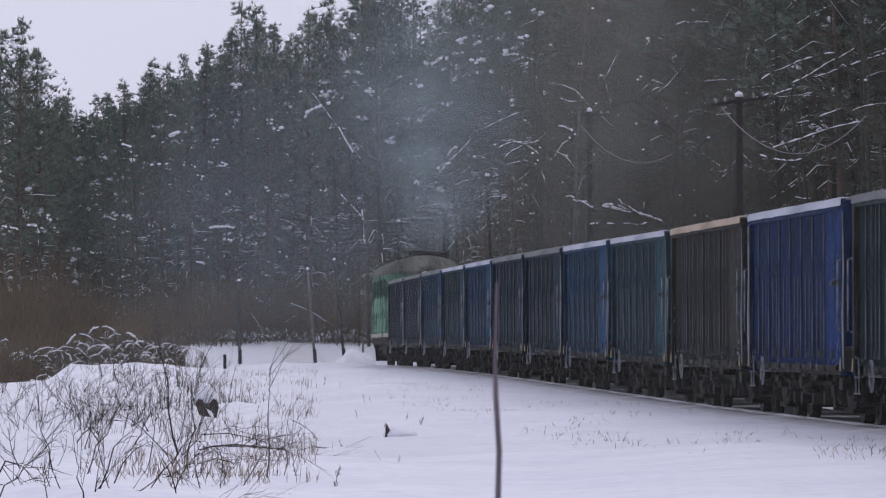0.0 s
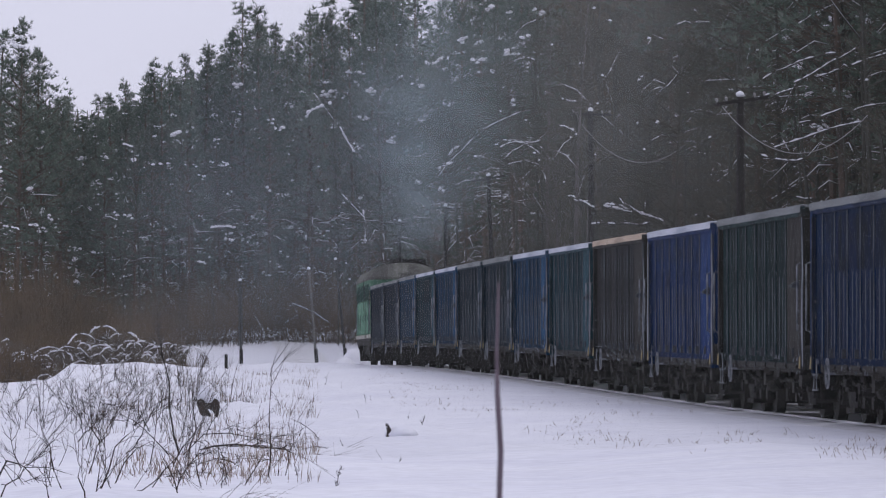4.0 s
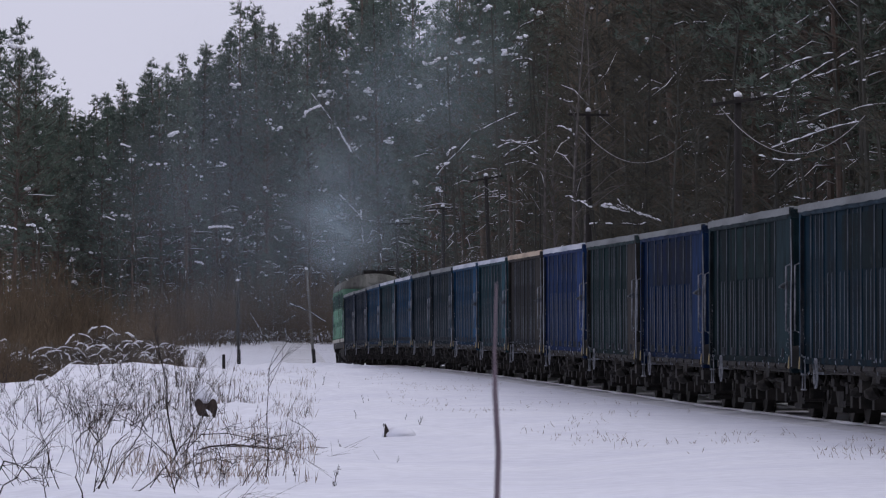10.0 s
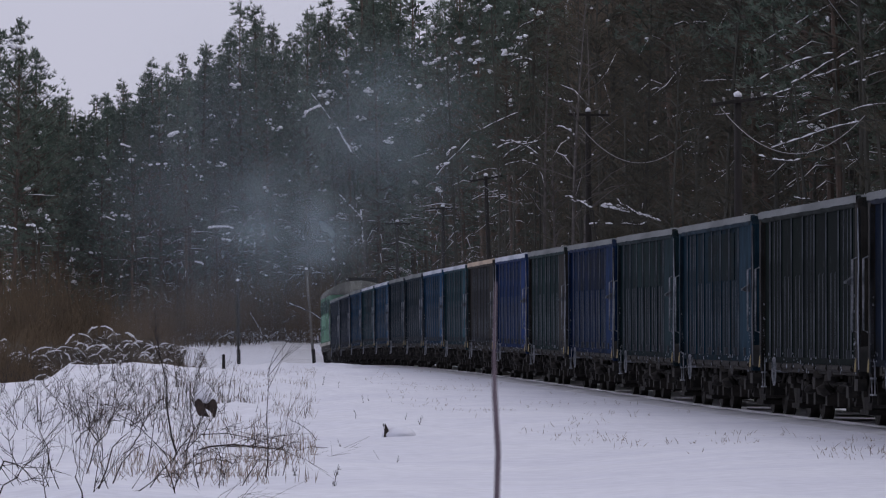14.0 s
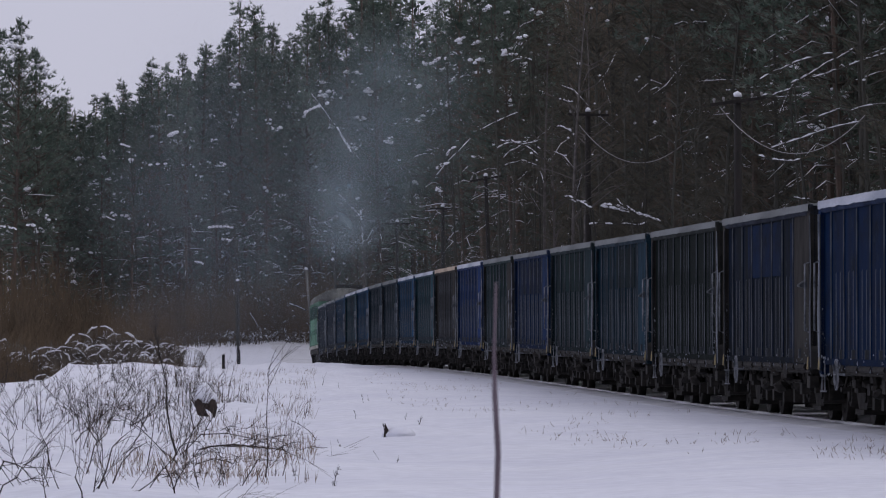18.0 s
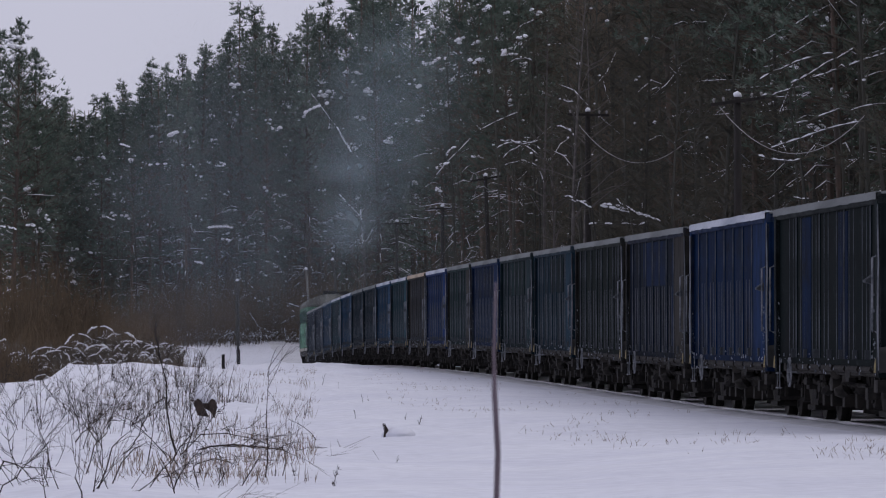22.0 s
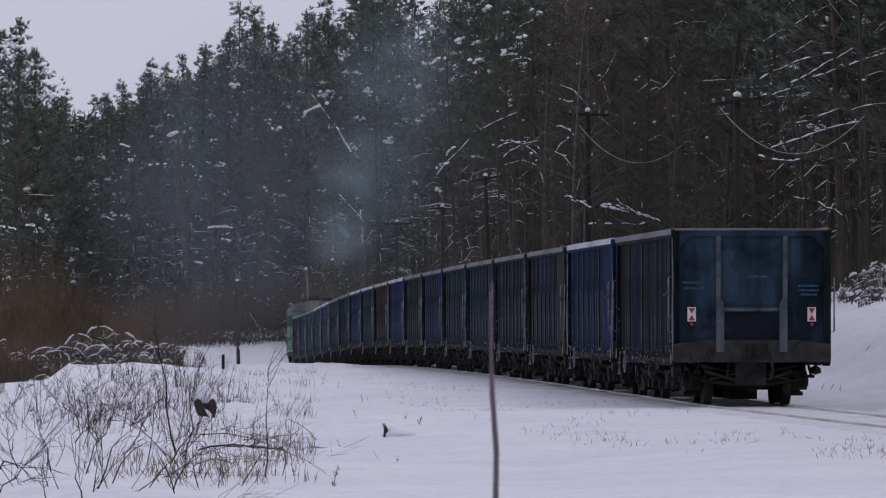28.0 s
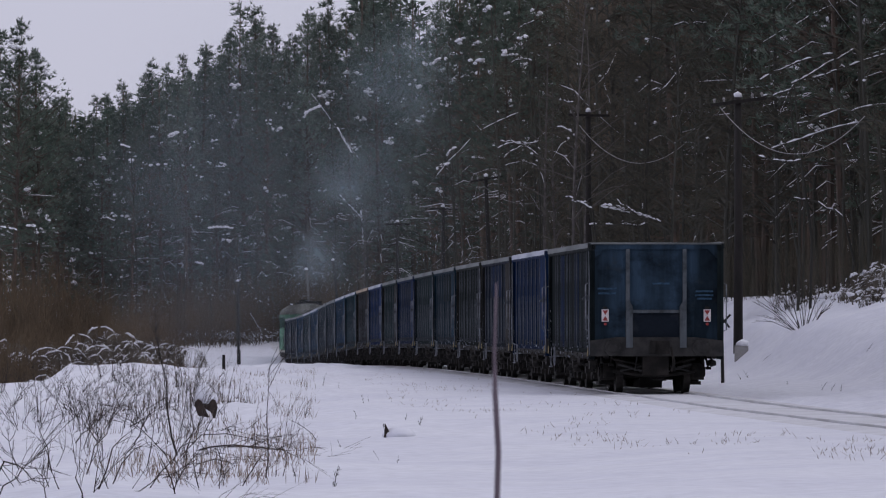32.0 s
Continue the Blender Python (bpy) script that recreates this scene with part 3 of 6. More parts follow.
    S["end_post_right"] = Build().prism(((0.04, 1.04), (0.04, TOP - 0.13), (-0.045, TOP - 0.13), (-0.045, 2.1), (-0.115, 1.98), (-0.115, 1.04)), -0.05, 0.06).mesh("end_post", base)
    S["end_bar"] = Build().prism(((-0.545, 1.84), (0.545, 1.84), (0.545, 1.91), (-0.545, 1.91)), -0.04, 0.06).mesh("end_bar", base)
    S["low_panel"] = Build().box(-0.605, 0.605, 0.045, 0.056, 1.27, 1.83).mesh("lower_panel", DARK_PANEL)
    s = Build()
    s.prism(((-HW + 0.02, 0.84), (HW - 0.02, 0.84), (HW - 0.02, 1.2), (0.9, 1.28), (-0.9, 1.28), (-HW + 0.02, 1.2)), -0.04, 0.2)
    for k in (-1, 1):
        s.cyl((k * 1.02, -0.13, 1.04), (k * 1.02, -0.04, 1.04), 0.19, 16)
        s.cyl((k * 1.02, -0.17, 1.04), (k * 1.02, -0.13, 1.04), 0.11, 12)
    S["end_sill"] = s.mesh("end_sill", END_SILL)
    v = Build()
    v.tube([(-0.85, 0.4, 0.66), (-0.3, 0.3, 0.5), (0.3, 0.3, 0.5), (0.85, 0.4, 0.66)], [0.035] * 4, 6)
    v.tube([(-0.8, 0.42, 0.5), (0.0, 0.3, 0.68), (0.8, 0.42, 0.5)], [0.028] * 3, 6)
    for q in (-0.42, 0.42):
        v.tube([(q, 0.2, 0.9), (q * 1.1, 0.28, 0.5)], [0.022, 0.022], 5)
    v.tube([(math.cos(a) * 0.16 + 0.05, 0.3, 0.34 + math.sin(a) * 0.05) for a in np.linspace(0, 6.28, 13)], [0.014] * 13, 4)
    S["beam"] = v.mesh("brake_beam", END_SILL)
    u = Build()
    u.box(-0.28, -0.2, -6.2, 6.2, 0.84, 1.3)
    u.box(0.2, 0.28, -6.2, 6.2, 0.84, 1.3)
    for y in np.arange(-5.4, 5.5, 1.8):
        u.box(-1.4, 1.4, y - 0.06, y + 0.06, 1.06, 1.24)
    u.box(-1.42, 1.42, -6.25, 6.25, 1.28, 1.34)
    S["underframe"] = u.mesh("underframe", STEEL)
    c = Build()
    c.box(-0.13, 0.13, -0.62, 0.1, 0.94, 1.16)
    c.prism(((-0.2, 0.9), (0.24, 0.9), (0.24, 1.2), (-0.2, 1.2)), -0.78, -0.52)
    c.prism(((-0.22, 0.92), (-0.1, 0.92), (-0.1, 1.18), (-0.22, 1.18)), -0.9, -0.74)
    c.tube([(0.32, -0.3, 1.05), (0.36, -0.5, 0.7), (0.3, -0.55, 0.5)], [0.03, 0.03, 0.03], 5)
    S["coupler"] = c.mesh("coupler", STEEL)
    S["strip"] = Build().tube([(0.012, 0, SILL), (0.0, 0, 1.7), (0.012, 0, 2.4), (0.0, 0, TOP - 0.18)], [0.009, 0.016, 0.012, 0.008], 6).mesh("frost_strip", STRIP)
    g = Build()
    g.tube([(0.0, 0, 1.42), (-0.07, 0, 1.45), (-0.07, 0, 2.50), (0.0, 0, 2.53)], [0.016] * 4, 5)
    S["grab"] = g.mesh("grab_iron", FROST)
    st = Build()
    for y in (-0.17, 0.17):
        st.tube([(0, y, 1.0), (0, y, 0.5)], [0.011, 0.011], 5)
    for z in (0.51, 0.75):
        st.box(-0.03, 0.03, -0.17, 0.17, z - 0.012, z + 0.012)
    S["step"] = st.mesh("step", FROST)
    lv = Build()
    lv.tube([(0.06, 0, 1.12), (0, 0, 1.02), (-0.01, 0.02, 0.84)], [0.016, 0.016, 0.02], 5)
    S["lever"] = lv.mesh("release_lever", YELLOW)
    h = Build()
    ring = [(0, math.cos(a) * 0.23, math.sin(a) * 0.23) for a in np.linspace(0, 2 * math.pi, 15)]
    h.tube(ring, [0.018] * 15, 4)
    for a in (0, math.pi / 2):
        h.tube([(0, math.cos(a) * 0.22, math.sin(a) * 0.22), (0, -math.cos(a) * 0.22, -math.sin(a) * 0.22)], [0.012, 0.012], 4)
    h.cyl((0, 0, 0), (0.3, 0, 0), 0.02, 6)
    S["handwheel"] = h.mesh("handwheel", FROST)
    tk = Build()
    tk.cyl((-0.5, -0.9, 0.82), (-0.5, 0.1, 0.82), 0.2, 12)
    tk.cyl((0.55, 0.5, 0.85), (0.55, 1.1, 0.85), 0.17, 12)
    tk.tube([(-1.0, -3.2, 0.75), (-1.0, 3.2, 0.75)], [0.03, 0.03], 5)
    # solid blocks, lower than real gear, put the dark under the wagon into shape
    tk.box(-0.3, 0.3, -6.3, 6.3, 0.40, 0.9)
    tk.box(-0.26, 0.26, -5.0, 5.0, 0.1, 0.5)
    tk.prism(((-0.62, 0.95), (-0.4, 0.12), (0.4, 0.12), (0.62, 0.95)), -3.3, 3.3)
    for y in (-2.6, -1.3, 0.2, 1.7, 2.7):
        tk.box(-1.2, 1.2, y - 0.12, y + 0.12, 0.26, 0.95)
    for y in (-4.33, 4.33):
        tk.box(-0.72, 0.72, y - 0.5, y - 0.35, 0.3, 0.85)
        tk.box(-0.72, 0.72, y + 0.35, y + 0.5, 0.3, 0.85)
        tk.tube([(-0.95, y - 1.5, 0.5), (-0.25, y - 1.62, 0.40), (0.25, y - 1.62, 0.40), (0.95, y - 1.5, 0.5)], [0.05] * 4, 6)
        tk.tube([(-0.95, y - 1.45, 0.78), (0, y - 1.6, 0.58), (0.95, y - 1.45, 0.78)], [0.035] * 3, 6)
    S["brake_gear"] = tk.mesh("brake_gear", STEEL)
    S["hatch"] = Build().prism(((0.10, 1.0), (0.05, 0.86), (0.08, 0.82), (0.13, 0.98)), -0.62, 0.62).mesh("hatch_lip", STEEL)
    S["latch"] = Build().box(0.0, 0.09, -0.03, 0.03, 1.02, 1.16).mesh("latch", EDGE)
    S["bracket"] = Build().prism(((0.03, 2.12), (-0.09, 2.15), (-0.09, 2.18), (0.03, 2.26)), -0.17, 0.17).mesh("step_bracket", EDGE)
    S["cap_side"] = [ragged_strip(rnd, 2 * HL - 0.06, 0.20, h, -0.10).mesh("snow_ridge", SNOW_DIRTY, True) for h in (0.025, 0.035, 0.05)]
    S["cap_end"] = ragged_strip(rnd, 2 * HW - 0.1, 0.15, 0.025, -0.02).mesh("snow_ridge", SNOW_DIRTY, True)


shared()
TURN = pose(0, 0, 0, 0, 0, 180)


# patches of newer paint on some wagons: from and to along the side, from and to in height, paint
REPAINTED = {2: ((-4.4, 4.2, 2.36, 3.2, "deep blue"),), 3: ((-2.9, 3.0, 2.36, 3.25, "dark green"),), 4: ((-3.0, 1.5, 2.36, 3.2, "dark slate"),),
             6: ((-2.0, 2.9, 2.36, 3.25, "royal blue"), (-4.9, -3.3, 1.0, 3.2, "royal blue")), 8: ((-2.6, -1.5, 1.0, 3.25, "royal blue"), (1.9, 3.0, 1.0, 3.25, "royal blue")),
             -4: ((-3.6, 0.6, 2.36, 3.2, "dark slate"),), -7: ((-2.0, 2.0, 2.36, 3.2, "slate blue"),)}


def gondola(k, colour, mode, snow, extra="", end_colour=None):
    """One open wagon: origin on the rails under its middle, +y ahead. mode: how its sides are ribbed."""
    S, P, F = SHARED, PAINTS[colour], FROSTED[colour]
    w = thing("gondola_wagon", f"{colour} open-top steel wagon, grimy, snow on its rims" if not extra else f"grimy {colour} open-top wagon, last in train, with tail boards", "freight wagon", "wagons of the train")
    part("underframe", S["underframe"], None, w)
    part("brake_gear", S["brake_gear"], None, w)
    rnd = random.Random(k + 40)
    for s in (-1, 1):
        m = TURN if s > 0 else Matrix.Identity(4)
        off = Matrix.Translation((-HW, 0, 0))
        side = own(part("side_wall", S["side"], None, w, at=m @ off), P)
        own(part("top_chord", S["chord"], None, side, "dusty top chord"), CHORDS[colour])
        tagged(part("frost_crust", S["flecks"][k % 3], None, side, "thin frost crust along the sill"), kind="stuff")
        for i in range(8):
            y = -5.25 + i * 1.5
            if (mode != "ribs" or i % 2 == 0) and not (i == 0 and k not in (5, 8)):
                own(part("post", S["post"], None, side, at=Matrix.Translation((0.036, y, 0))), F)
            if i < 7:
                for q in ((1.0,) if i == 0 and k not in (5, 8) else (0.5, 1.0)):
                    full = mode == "ribs" or (mode == "mixed" and i % 3 == 0)
                    own(part("rib", S["tall_rib" if full else "rib"], None, side, at=Matrix.Translation((0.056, y + q, 0))), F)
                part("hatch_lip", S["hatch"], None, side, at=Matrix.Translation((0, y + 0.75, 0)))
                part("latch", S["latch"], None, side, at=Matrix.Translation((0.0, y + 0.12 + 0.2 * rnd.random(), 0)))
        for e in (-1, 1):
            y = e * HL + (0.3 if e < 0 else 0)
            own(part("corner_post", S["corner"], None, side, at=Matrix.Translation((HW, y, 0))), CORNERS[colour])
            part("grab_iron", S["grab"], None, side, "frosted grab iron", at=Matrix.Translation((0.0, e * (HL - 0.05), 0)))
        if k not in (5, 8):
            own(part("corner_panel", S["panel"], None, side, "worn lighter end panel", at=Matrix.Translation((0, -HL + 1.25, 0))), CORNERS[colour])
        tagged(part("door_gear", S["hang"], None, side), kind="stuff")
        part("frost_strip", S["strip"], None, side, "frost along the corner edge", at=Matrix.Translation((0.0, -HL - 0.01, 0)))
        if k in (0, 7):
            for y in (HL - 0.04, HL - 0.2):
                part("frost_strip", S["strip"], None, side, "frost along the corner edge", at=Matrix.Translation((-0.01, y, 0)))
        part("step_bracket", S["bracket"], None, side, at=Matrix.Translation((0, -HL + 0.75, 0)))
        for y0, y1, z0, z1, tone in REPAINTED.get(k, ()):
            part("repainted_patch", Build().box(0.058, 0.068, y0, y1, z0, z1), PAINTS[tone], side, f"patch repainted in {tone}")
        if s < 0:
            part("step", S["step"], None, side, "frosted hanging step", at=Matrix.Translation((0.04, HL - 0.3, 0)))
            for y in (-HL + 0.2, HL - 0.12):
                part("release_lever", S["lever"], None, side, "yellow lever handle", at=Matrix.Translation((0.0, y, 0)))
        ridge = part("snow_ridge", S["cap_side"][rnd.randrange(3)], None, side, "crusted snow along the top rim", at=Matrix.Translation((0.08, 0, TOP)))
        if snow is not SNOW_DIRTY:
            own(ridge, SNOW_GREY if snow is SNOW_CAP else snow)
    part("handwheel", S["handwheel"], None, w, "frosted handwheel", at=Matrix.Translation((-HW - 0.02, 4.1, 0.78)))
    for e in (-1, 1):
        m = Matrix.Translation((0, -HL, 0)) if e < 0 else Matrix.Translation((0, HL, 0)) @ TURN
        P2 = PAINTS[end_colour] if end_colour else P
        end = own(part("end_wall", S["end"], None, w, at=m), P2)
        for x, flip in ((-0.66, 1), (0.66, -1)):
            own(part("end_post", S["end_post"] if flip > 0 else S["end_post_right"], None, end, at=Matrix.Translation((x, 0, 0))), END_POST)
        own(part("end_bar", S["end_bar"], None, end), END_POST)
        part("lower_panel", S["low_panel"], None, end, "darker lower panel")
        part("end_sill", S["end_sill"], None, w, at=m)
        part("brake_beam", S["beam"], None, w, at=m)
        part("coupler", S["coupler"], None, w, at=m)
        part("snow_ridge", S["cap_end"], None, end, at=Matrix.Translation((0, 0.06, TOP)) @ pose(0, 0, 0, 0, 0, 90))
    for y in (-4.33, 4.33):
        bg = part("bogie", S["bolster"], None, w, at=Matrix.Translation((0, y, 0)))
        for s in (-1, 1):
            part("side_frame", S["side_frame"], None, bg, at=Matrix.Translation((s * 1.02, 0, 0)))
            part("spring_nest", S["spring"], None, bg, at=Matrix.Translation((s * 1.02, 0, -0.0)))
        for a in (-0.925, 0.925):
            part("wheelset", S["wheelset"], None, w, at=Matrix.Translation((0, y + a, 0.475)))
    return w


def tail_board(w, x):
    """A red-and-white tail signal plate with a small lamp under it."""
    b = Build().box(x - 0.082, x + 0.082, -HL - 0.02, -HL, 1.64, 1.92)
    plate = part("tail_board", b, WHITE, w, "white tail signal plate with red hourglass")
    t = Build()
    for z0, z1 in ((1.9, 1.79), (1.66, 1.77)):
        b0 = len(t.v)
        for yy in (-HL - 0.024, -HL - 0.028):
            t.v += [Vector((x - 0.065, yy, z0)), Vector((x + 0.065, yy, z0)), Vector((x, yy, z1))]
        t.f += [(b0, b0 + 1, b0 + 2), (b0 + 5, b0 + 4, b0 + 3), (b0, b0 + 3, b0 + 4, b0 + 1), (b0 + 1, b0 + 4, b0 + 5, b0 + 2), (b0 + 2, b0 + 5, b0 + 3, b0)]
    part("hourglass", t, RED, plate, "red triangles")
    part("tail_lamp", Build().cyl((x, -HL - 0.05, 1.585), (x, -HL, 1.585), 0.032, 10), RED, plate, "small red lamp")
    part("hook", Build().box(x - 0.05, x + 0.05, -HL - 0.015, -HL, 1.935, 1.985), STEEL, plate)


def locomotive():
    """Green diesel locomotive: origin under its middle, +y ahead."""
    L, W = 8.6, 1.5
    w = thing("diesel_locomotive", "green diesel locomotive with sooty arched roof, hauling the wagons", "locomotive")
    sides = Build()
    arch = [(-W, 3.8)] + [(-W * math.cos(a), 3.8 + 0.76 * math.sin(a) ** 0.8) for a in np.linspace(0.15, math.pi - 0.15, 13)] + [(W, 3.8)]
    sides.prism([(-W, 1.25), (-W, 3.8), (W, 3.8), (W, 1.25)], -L + 0.5, L - 0.5)
    body = part("body", sides, GREEN, w)
    band = Build()
    for s in (-1, 1):
        band.box(min(s * W, s * (W + 0.012)), max(s * W, s * (W + 0.012)), -L + 0.5, L - 0.5, 2.95, 3.5)
    part("window_band", band, GREEN_DARK, body, "darker green band under the roof")
    for e in (-1, 1):
        c = Build()
        b0 = 0
        lo, hi = [(-W, 1.25), (W, 1.25), (W, 3.8), (-W, 3.8)], [(-W * 0.82, 1.15), (W * 0.82, 1.15), (W * 0.8, 3.8), (-W * 0.8, 3.8)]
        c.v += [Vector((x, e * (L - 0.5), z)) for x, z in lo] + [Vector((x, e * (L + (0.1 if z < 2 else -0.25)), z)) for x, z in hi]
        c.f += [(0, 1, 5, 4), (1, 2, 6, 5), (2, 3, 7, 6), (3, 0, 4, 7), (4, 5, 6, 7), (3, 2, 1, 0)]
        cab = part("cab_front", c, GREEN, w)
        for s in (-1, 1):
            part("windscreen", Build().box(min(s * 0.1, s * 1.0), max(s * 0.1, s * 1.0), e * (L - 0.1) - 0.06, e * (L - 0.1) + 0.06, 2.65, 3.3), GLASS, cab, "dark windscreen pane")
        part("headlight", Build().cyl((0, e * (L - 0.3), 3.75), (0, e * (L - 0.1), 3.75), 0.16, 12), WHITE, cab)
        part("buffer_beam", Build().box(-1.4, 1.4, min(e * L, e * (L + 0.12)), max(e * L, e * (L + 0.12)), 0.75, 1.2), STEEL, w)
        pl = Build().prism(((-1.3, 0.18), (1.3, 0.18), (1.35, 0.75), (-1.35, 0.75)), e * L - 0.05, e * L + 0.05)
        part("snow_plough", pl, STEEL, w)
    part("roof", Build().prism(arch, -L + 0.35, L - 0.35), ROOF, w, "sooty grey-brown arched roof", True)
    for y in (-6.2, -3.1, 0.2, 3.4, 6.3):
        part("roof_fan", Build().cyl((0, y, 4.5), (0, y, 4.66), 0.45, 14), STEEL, w, "dark round roof vent")
    part("exhaust", Build().box(-0.35, 0.35, -2.2, -1.2, 4.45, 4.85), STEEL, w, "sooty exhaust stack")
    part("roof_hatch", Build().box(-0.5, 1.0, -7.6, -5.4, 4.42, 4.72), STEEL, w)
    rails = Build()
    for s in (-1, 1):
        rails.tube([(s * 0.75, -7.8, 4.72), (s * 0.75, 7.8, 4.72)], [0.02, 0.02], 4)
    part("roof_rail", rails, STEEL, w)
    for s in (-1, 1):
        for y in (-7.3, 7.3):
            part("cab_window", Build().box(min(s * W, s * (W + 0.02)), max(s * W, s * (W + 0.02)), y - 0.42, y + 0.42, 2.7, 3.35), GLASS, body, "dark cab window")
            d = part("cab_door", Build().box(min(s * W, s * (W + 0.016)), max(s * W, s * (W + 0.016)), y - 1.25 * (1 if y > 0 else -1) - 0.36, y - 1.25 * (1 if y > 0 else -1) + 0.36, 1.35, 3.2), GREEN_DARK, body)
            part("handrail", Build().cyl((s * (W + 0.05), y - 0.8, 1.5), (s * (W + 0.05), y - 0.8, 2.7), 0.02, 6), FROST, d)
        for y in (-5.0, -1.6, 1.9, 5.2):
            part("side_grille", Build().box(min(s * W, s * (W + 0.02)), max(s * W, s * (W + 0.02)), y - 0.95, y + 0.95, 2.92, 3.62), GRILLE, body, "dark ventilation grille")
        for y in np.arange(-7.0, 7.1, 2.0):
            part("access_hatch", Build().box(min(s * W, s * (W + 0.022)), max(s * W, s * (W + 0.022)), y - 0.3, y + 0.3, 2.0, 2.25), GREEN_DARK, body)
        part("lower_panel", Build().box(min(s * W, s * (W + 0.014)), max(s * W, s * (W + 0.014)), -L + 0.6, L - 0.6, 1.42, 2.85), MINT, body, "lighter mint green lower panel")
    part("frame_skirt", Build().box(-1.45, 1.45, -L + 0.1, L - 0.1, 0.9, 1.2), STEEL, w)
    part("sill_stripe", Build().box(-1.52, 1.52, -L + 0.1, L - 0.1, 1.2, 1.36), CREAM, w, "cream stripe along the sill")
    part("fuel_tank", Build().prism(((-1.3, 0.5), (-1.1, 0.3), (1.1, 0.3), (1.3, 0.5), (1.3, 0.95), (-1.3, 0.95)), -2.2, 2.2), STEEL, w)
    for y in (-5.4, 5.4):
        bg = part("bogie", Build().box(-0.95, 0.95, y - 2.0, y + 2.0, 0.55, 0.8), GREASE, w)
        for s in (-1, 1):
            fr = Build().box(s * 1.1 - 0.08, s * 1.1 + 0.08, y - 2.4, y + 2.4, 0.45, 0.85)
            for a in (-1.85, 0, 1.85):
                fr.cyl((s * 1.1 - 0.14, y + a, 0.5), (s * 1.1 + 0.14, y + a, 0.5), 0.2, 12)
            part("side_frame", fr, GREASE, bg)
        for a in (-1.85, 0, 1.85):
            part("wheelset", SHARED["wheelset"], None, w, at=Matrix.Translation((0, y + a, 0.475)))
    for e in (-1, 1):
        part("coupler", SHARED["coupler"], None, w, at=Matrix.Translation((0, -L, 0)) if e < 0 else Matrix.Translation((0, L, 0)) @ TURN)
    return w


# tail end of each wagon counted from the bright blue one, its paint and its ribs
TRAIN = [(-10, "dark navy", "plain", SNOW_DIRTY), (-9, "dark navy", "plain", SNOW_DIRTY), (-8, "blue", "plain", SNOW_DIRTY), (-7, "dull teal", "plain", SNOW_CAP),
         (-6, "blue", "plain", SNOW_CAP), (-5, "slate blue", "mixed", SNOW_DIRTY), (-4, "slate blue", "mixed", SNOW_DIRTY), (-3, "blue", "plain", SNOW_CAP),
         (-2, "dull teal", "plain", SNOW_CAP), (-1, "brown grey", "ribs", SNOW_BROWN), (0, "bright blue", "plain", SNOW_CAP), (1, "dark green", "mixed", SNOW_DIRTY),
         (2, "royal blue", "plain", SNOW_DIRTY), (3, "dark slate", "plain", SNOW_DIRTY), (4, "teal blue", "mixed", SNOW_DIRTY), (5, "olive black", "mixed", SNOW_DIRTY),
         (6, "black and blue", "plain", SNOW_DIRTY), (7, "royal blue", "plain", SNOW_CAP), (8, "soot black", "ribs", SNOW_DIRTY)]
ROLLING = []
for k, colour, mode, snow in TRAIN:
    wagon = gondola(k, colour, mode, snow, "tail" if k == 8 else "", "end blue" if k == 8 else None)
    if k == 8:
        tail_board(wagon, -1.18)
        tail_board(wagon, 1.18)
        for x, z, half in ((-1.13, 2.40, 0.22), (-1.13, 2.29, 0.2), (1.12, 2.34, 0.2), (1.12, 2.25, 0.21), (1.12, 2.17, 0.17), (0.12, 2.52, 0.2)):
            part("marking", Build().box(x - half, x + half, -HL + 0.052, -HL + 0.058, z - 0.022, z + 0.022), PALE, wagon, "faded unreadable pale blue lettering bar")
    ROLLING.append((wagon, -k * PITCH_OF_WAGONS + HL, 4.33))
loco = locomotive()
ROLLING.append((loco, 11 * PITCH_OF_WAGONS - 0.4 + 8.7, 5.4))


# ---- poles ----
def telegraph_pole(x, y, height, lean=0.0, turn=0.0, arms=1, radius=0.13, bent=0.0, footing=True, wood=None):
    z = ground_z(x, y)
    w = thing("telegraph_pole", "dark weathered wooden telegraph pole with crossarm, snow-capped", "telegraph pole", "poles along the track", at=pose(x, y, z - 0.3, 0, lean, turn))
    rnd = random.Random(int(x * 10 + y))
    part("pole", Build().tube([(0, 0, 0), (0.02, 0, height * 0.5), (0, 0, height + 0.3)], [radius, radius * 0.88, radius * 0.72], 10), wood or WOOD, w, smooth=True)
    for i in range(arms):
        a = Build().box(-0.85, 0.85, -0.17, -0.08, 0, 0.1)
        arm = part("crossarm", a, WOOD, w, at=pose(0, 0, height + 0.12 - 0.5 * i, 0, bent, 0))
        for q in (-0.75, -0.45, 0.45, 0.75):
            part("insulator", Build().tube([(q, -0.125, 0.1), (q, -0.125, 0.2), (q, -0.125, 0.24)], [0.025, 0.05, 0.02], 8), WIRE, arm)
    part("snow_cap", Build().blob((0, 0, height + 0.36), 0.14, rnd, 0.9), SNOW_CAP, w, smooth=True)
    if footing:
        part("footing", Build().box(-0.11, 0.11, -0.3, -0.08, 0, 1.3), WOOD, w, "short buried stub post")
    return w


def wire(a, b, sag):
    pts = [tuple(a[i] + (b[i] - a[i]) * t - (sag * 4 * t * (1 - t) if i == 2 else 0) for i in range(3)) for t in np.linspace(0, 1, 21)]
    ob = part("wire", Build().tube(pts, [0.012] * 21, 4), WIRE)
    return tagged(ob, "slack steel telegraph wire hanging from a pole", "wire", "slack wires")


FOCAL = 10332.75


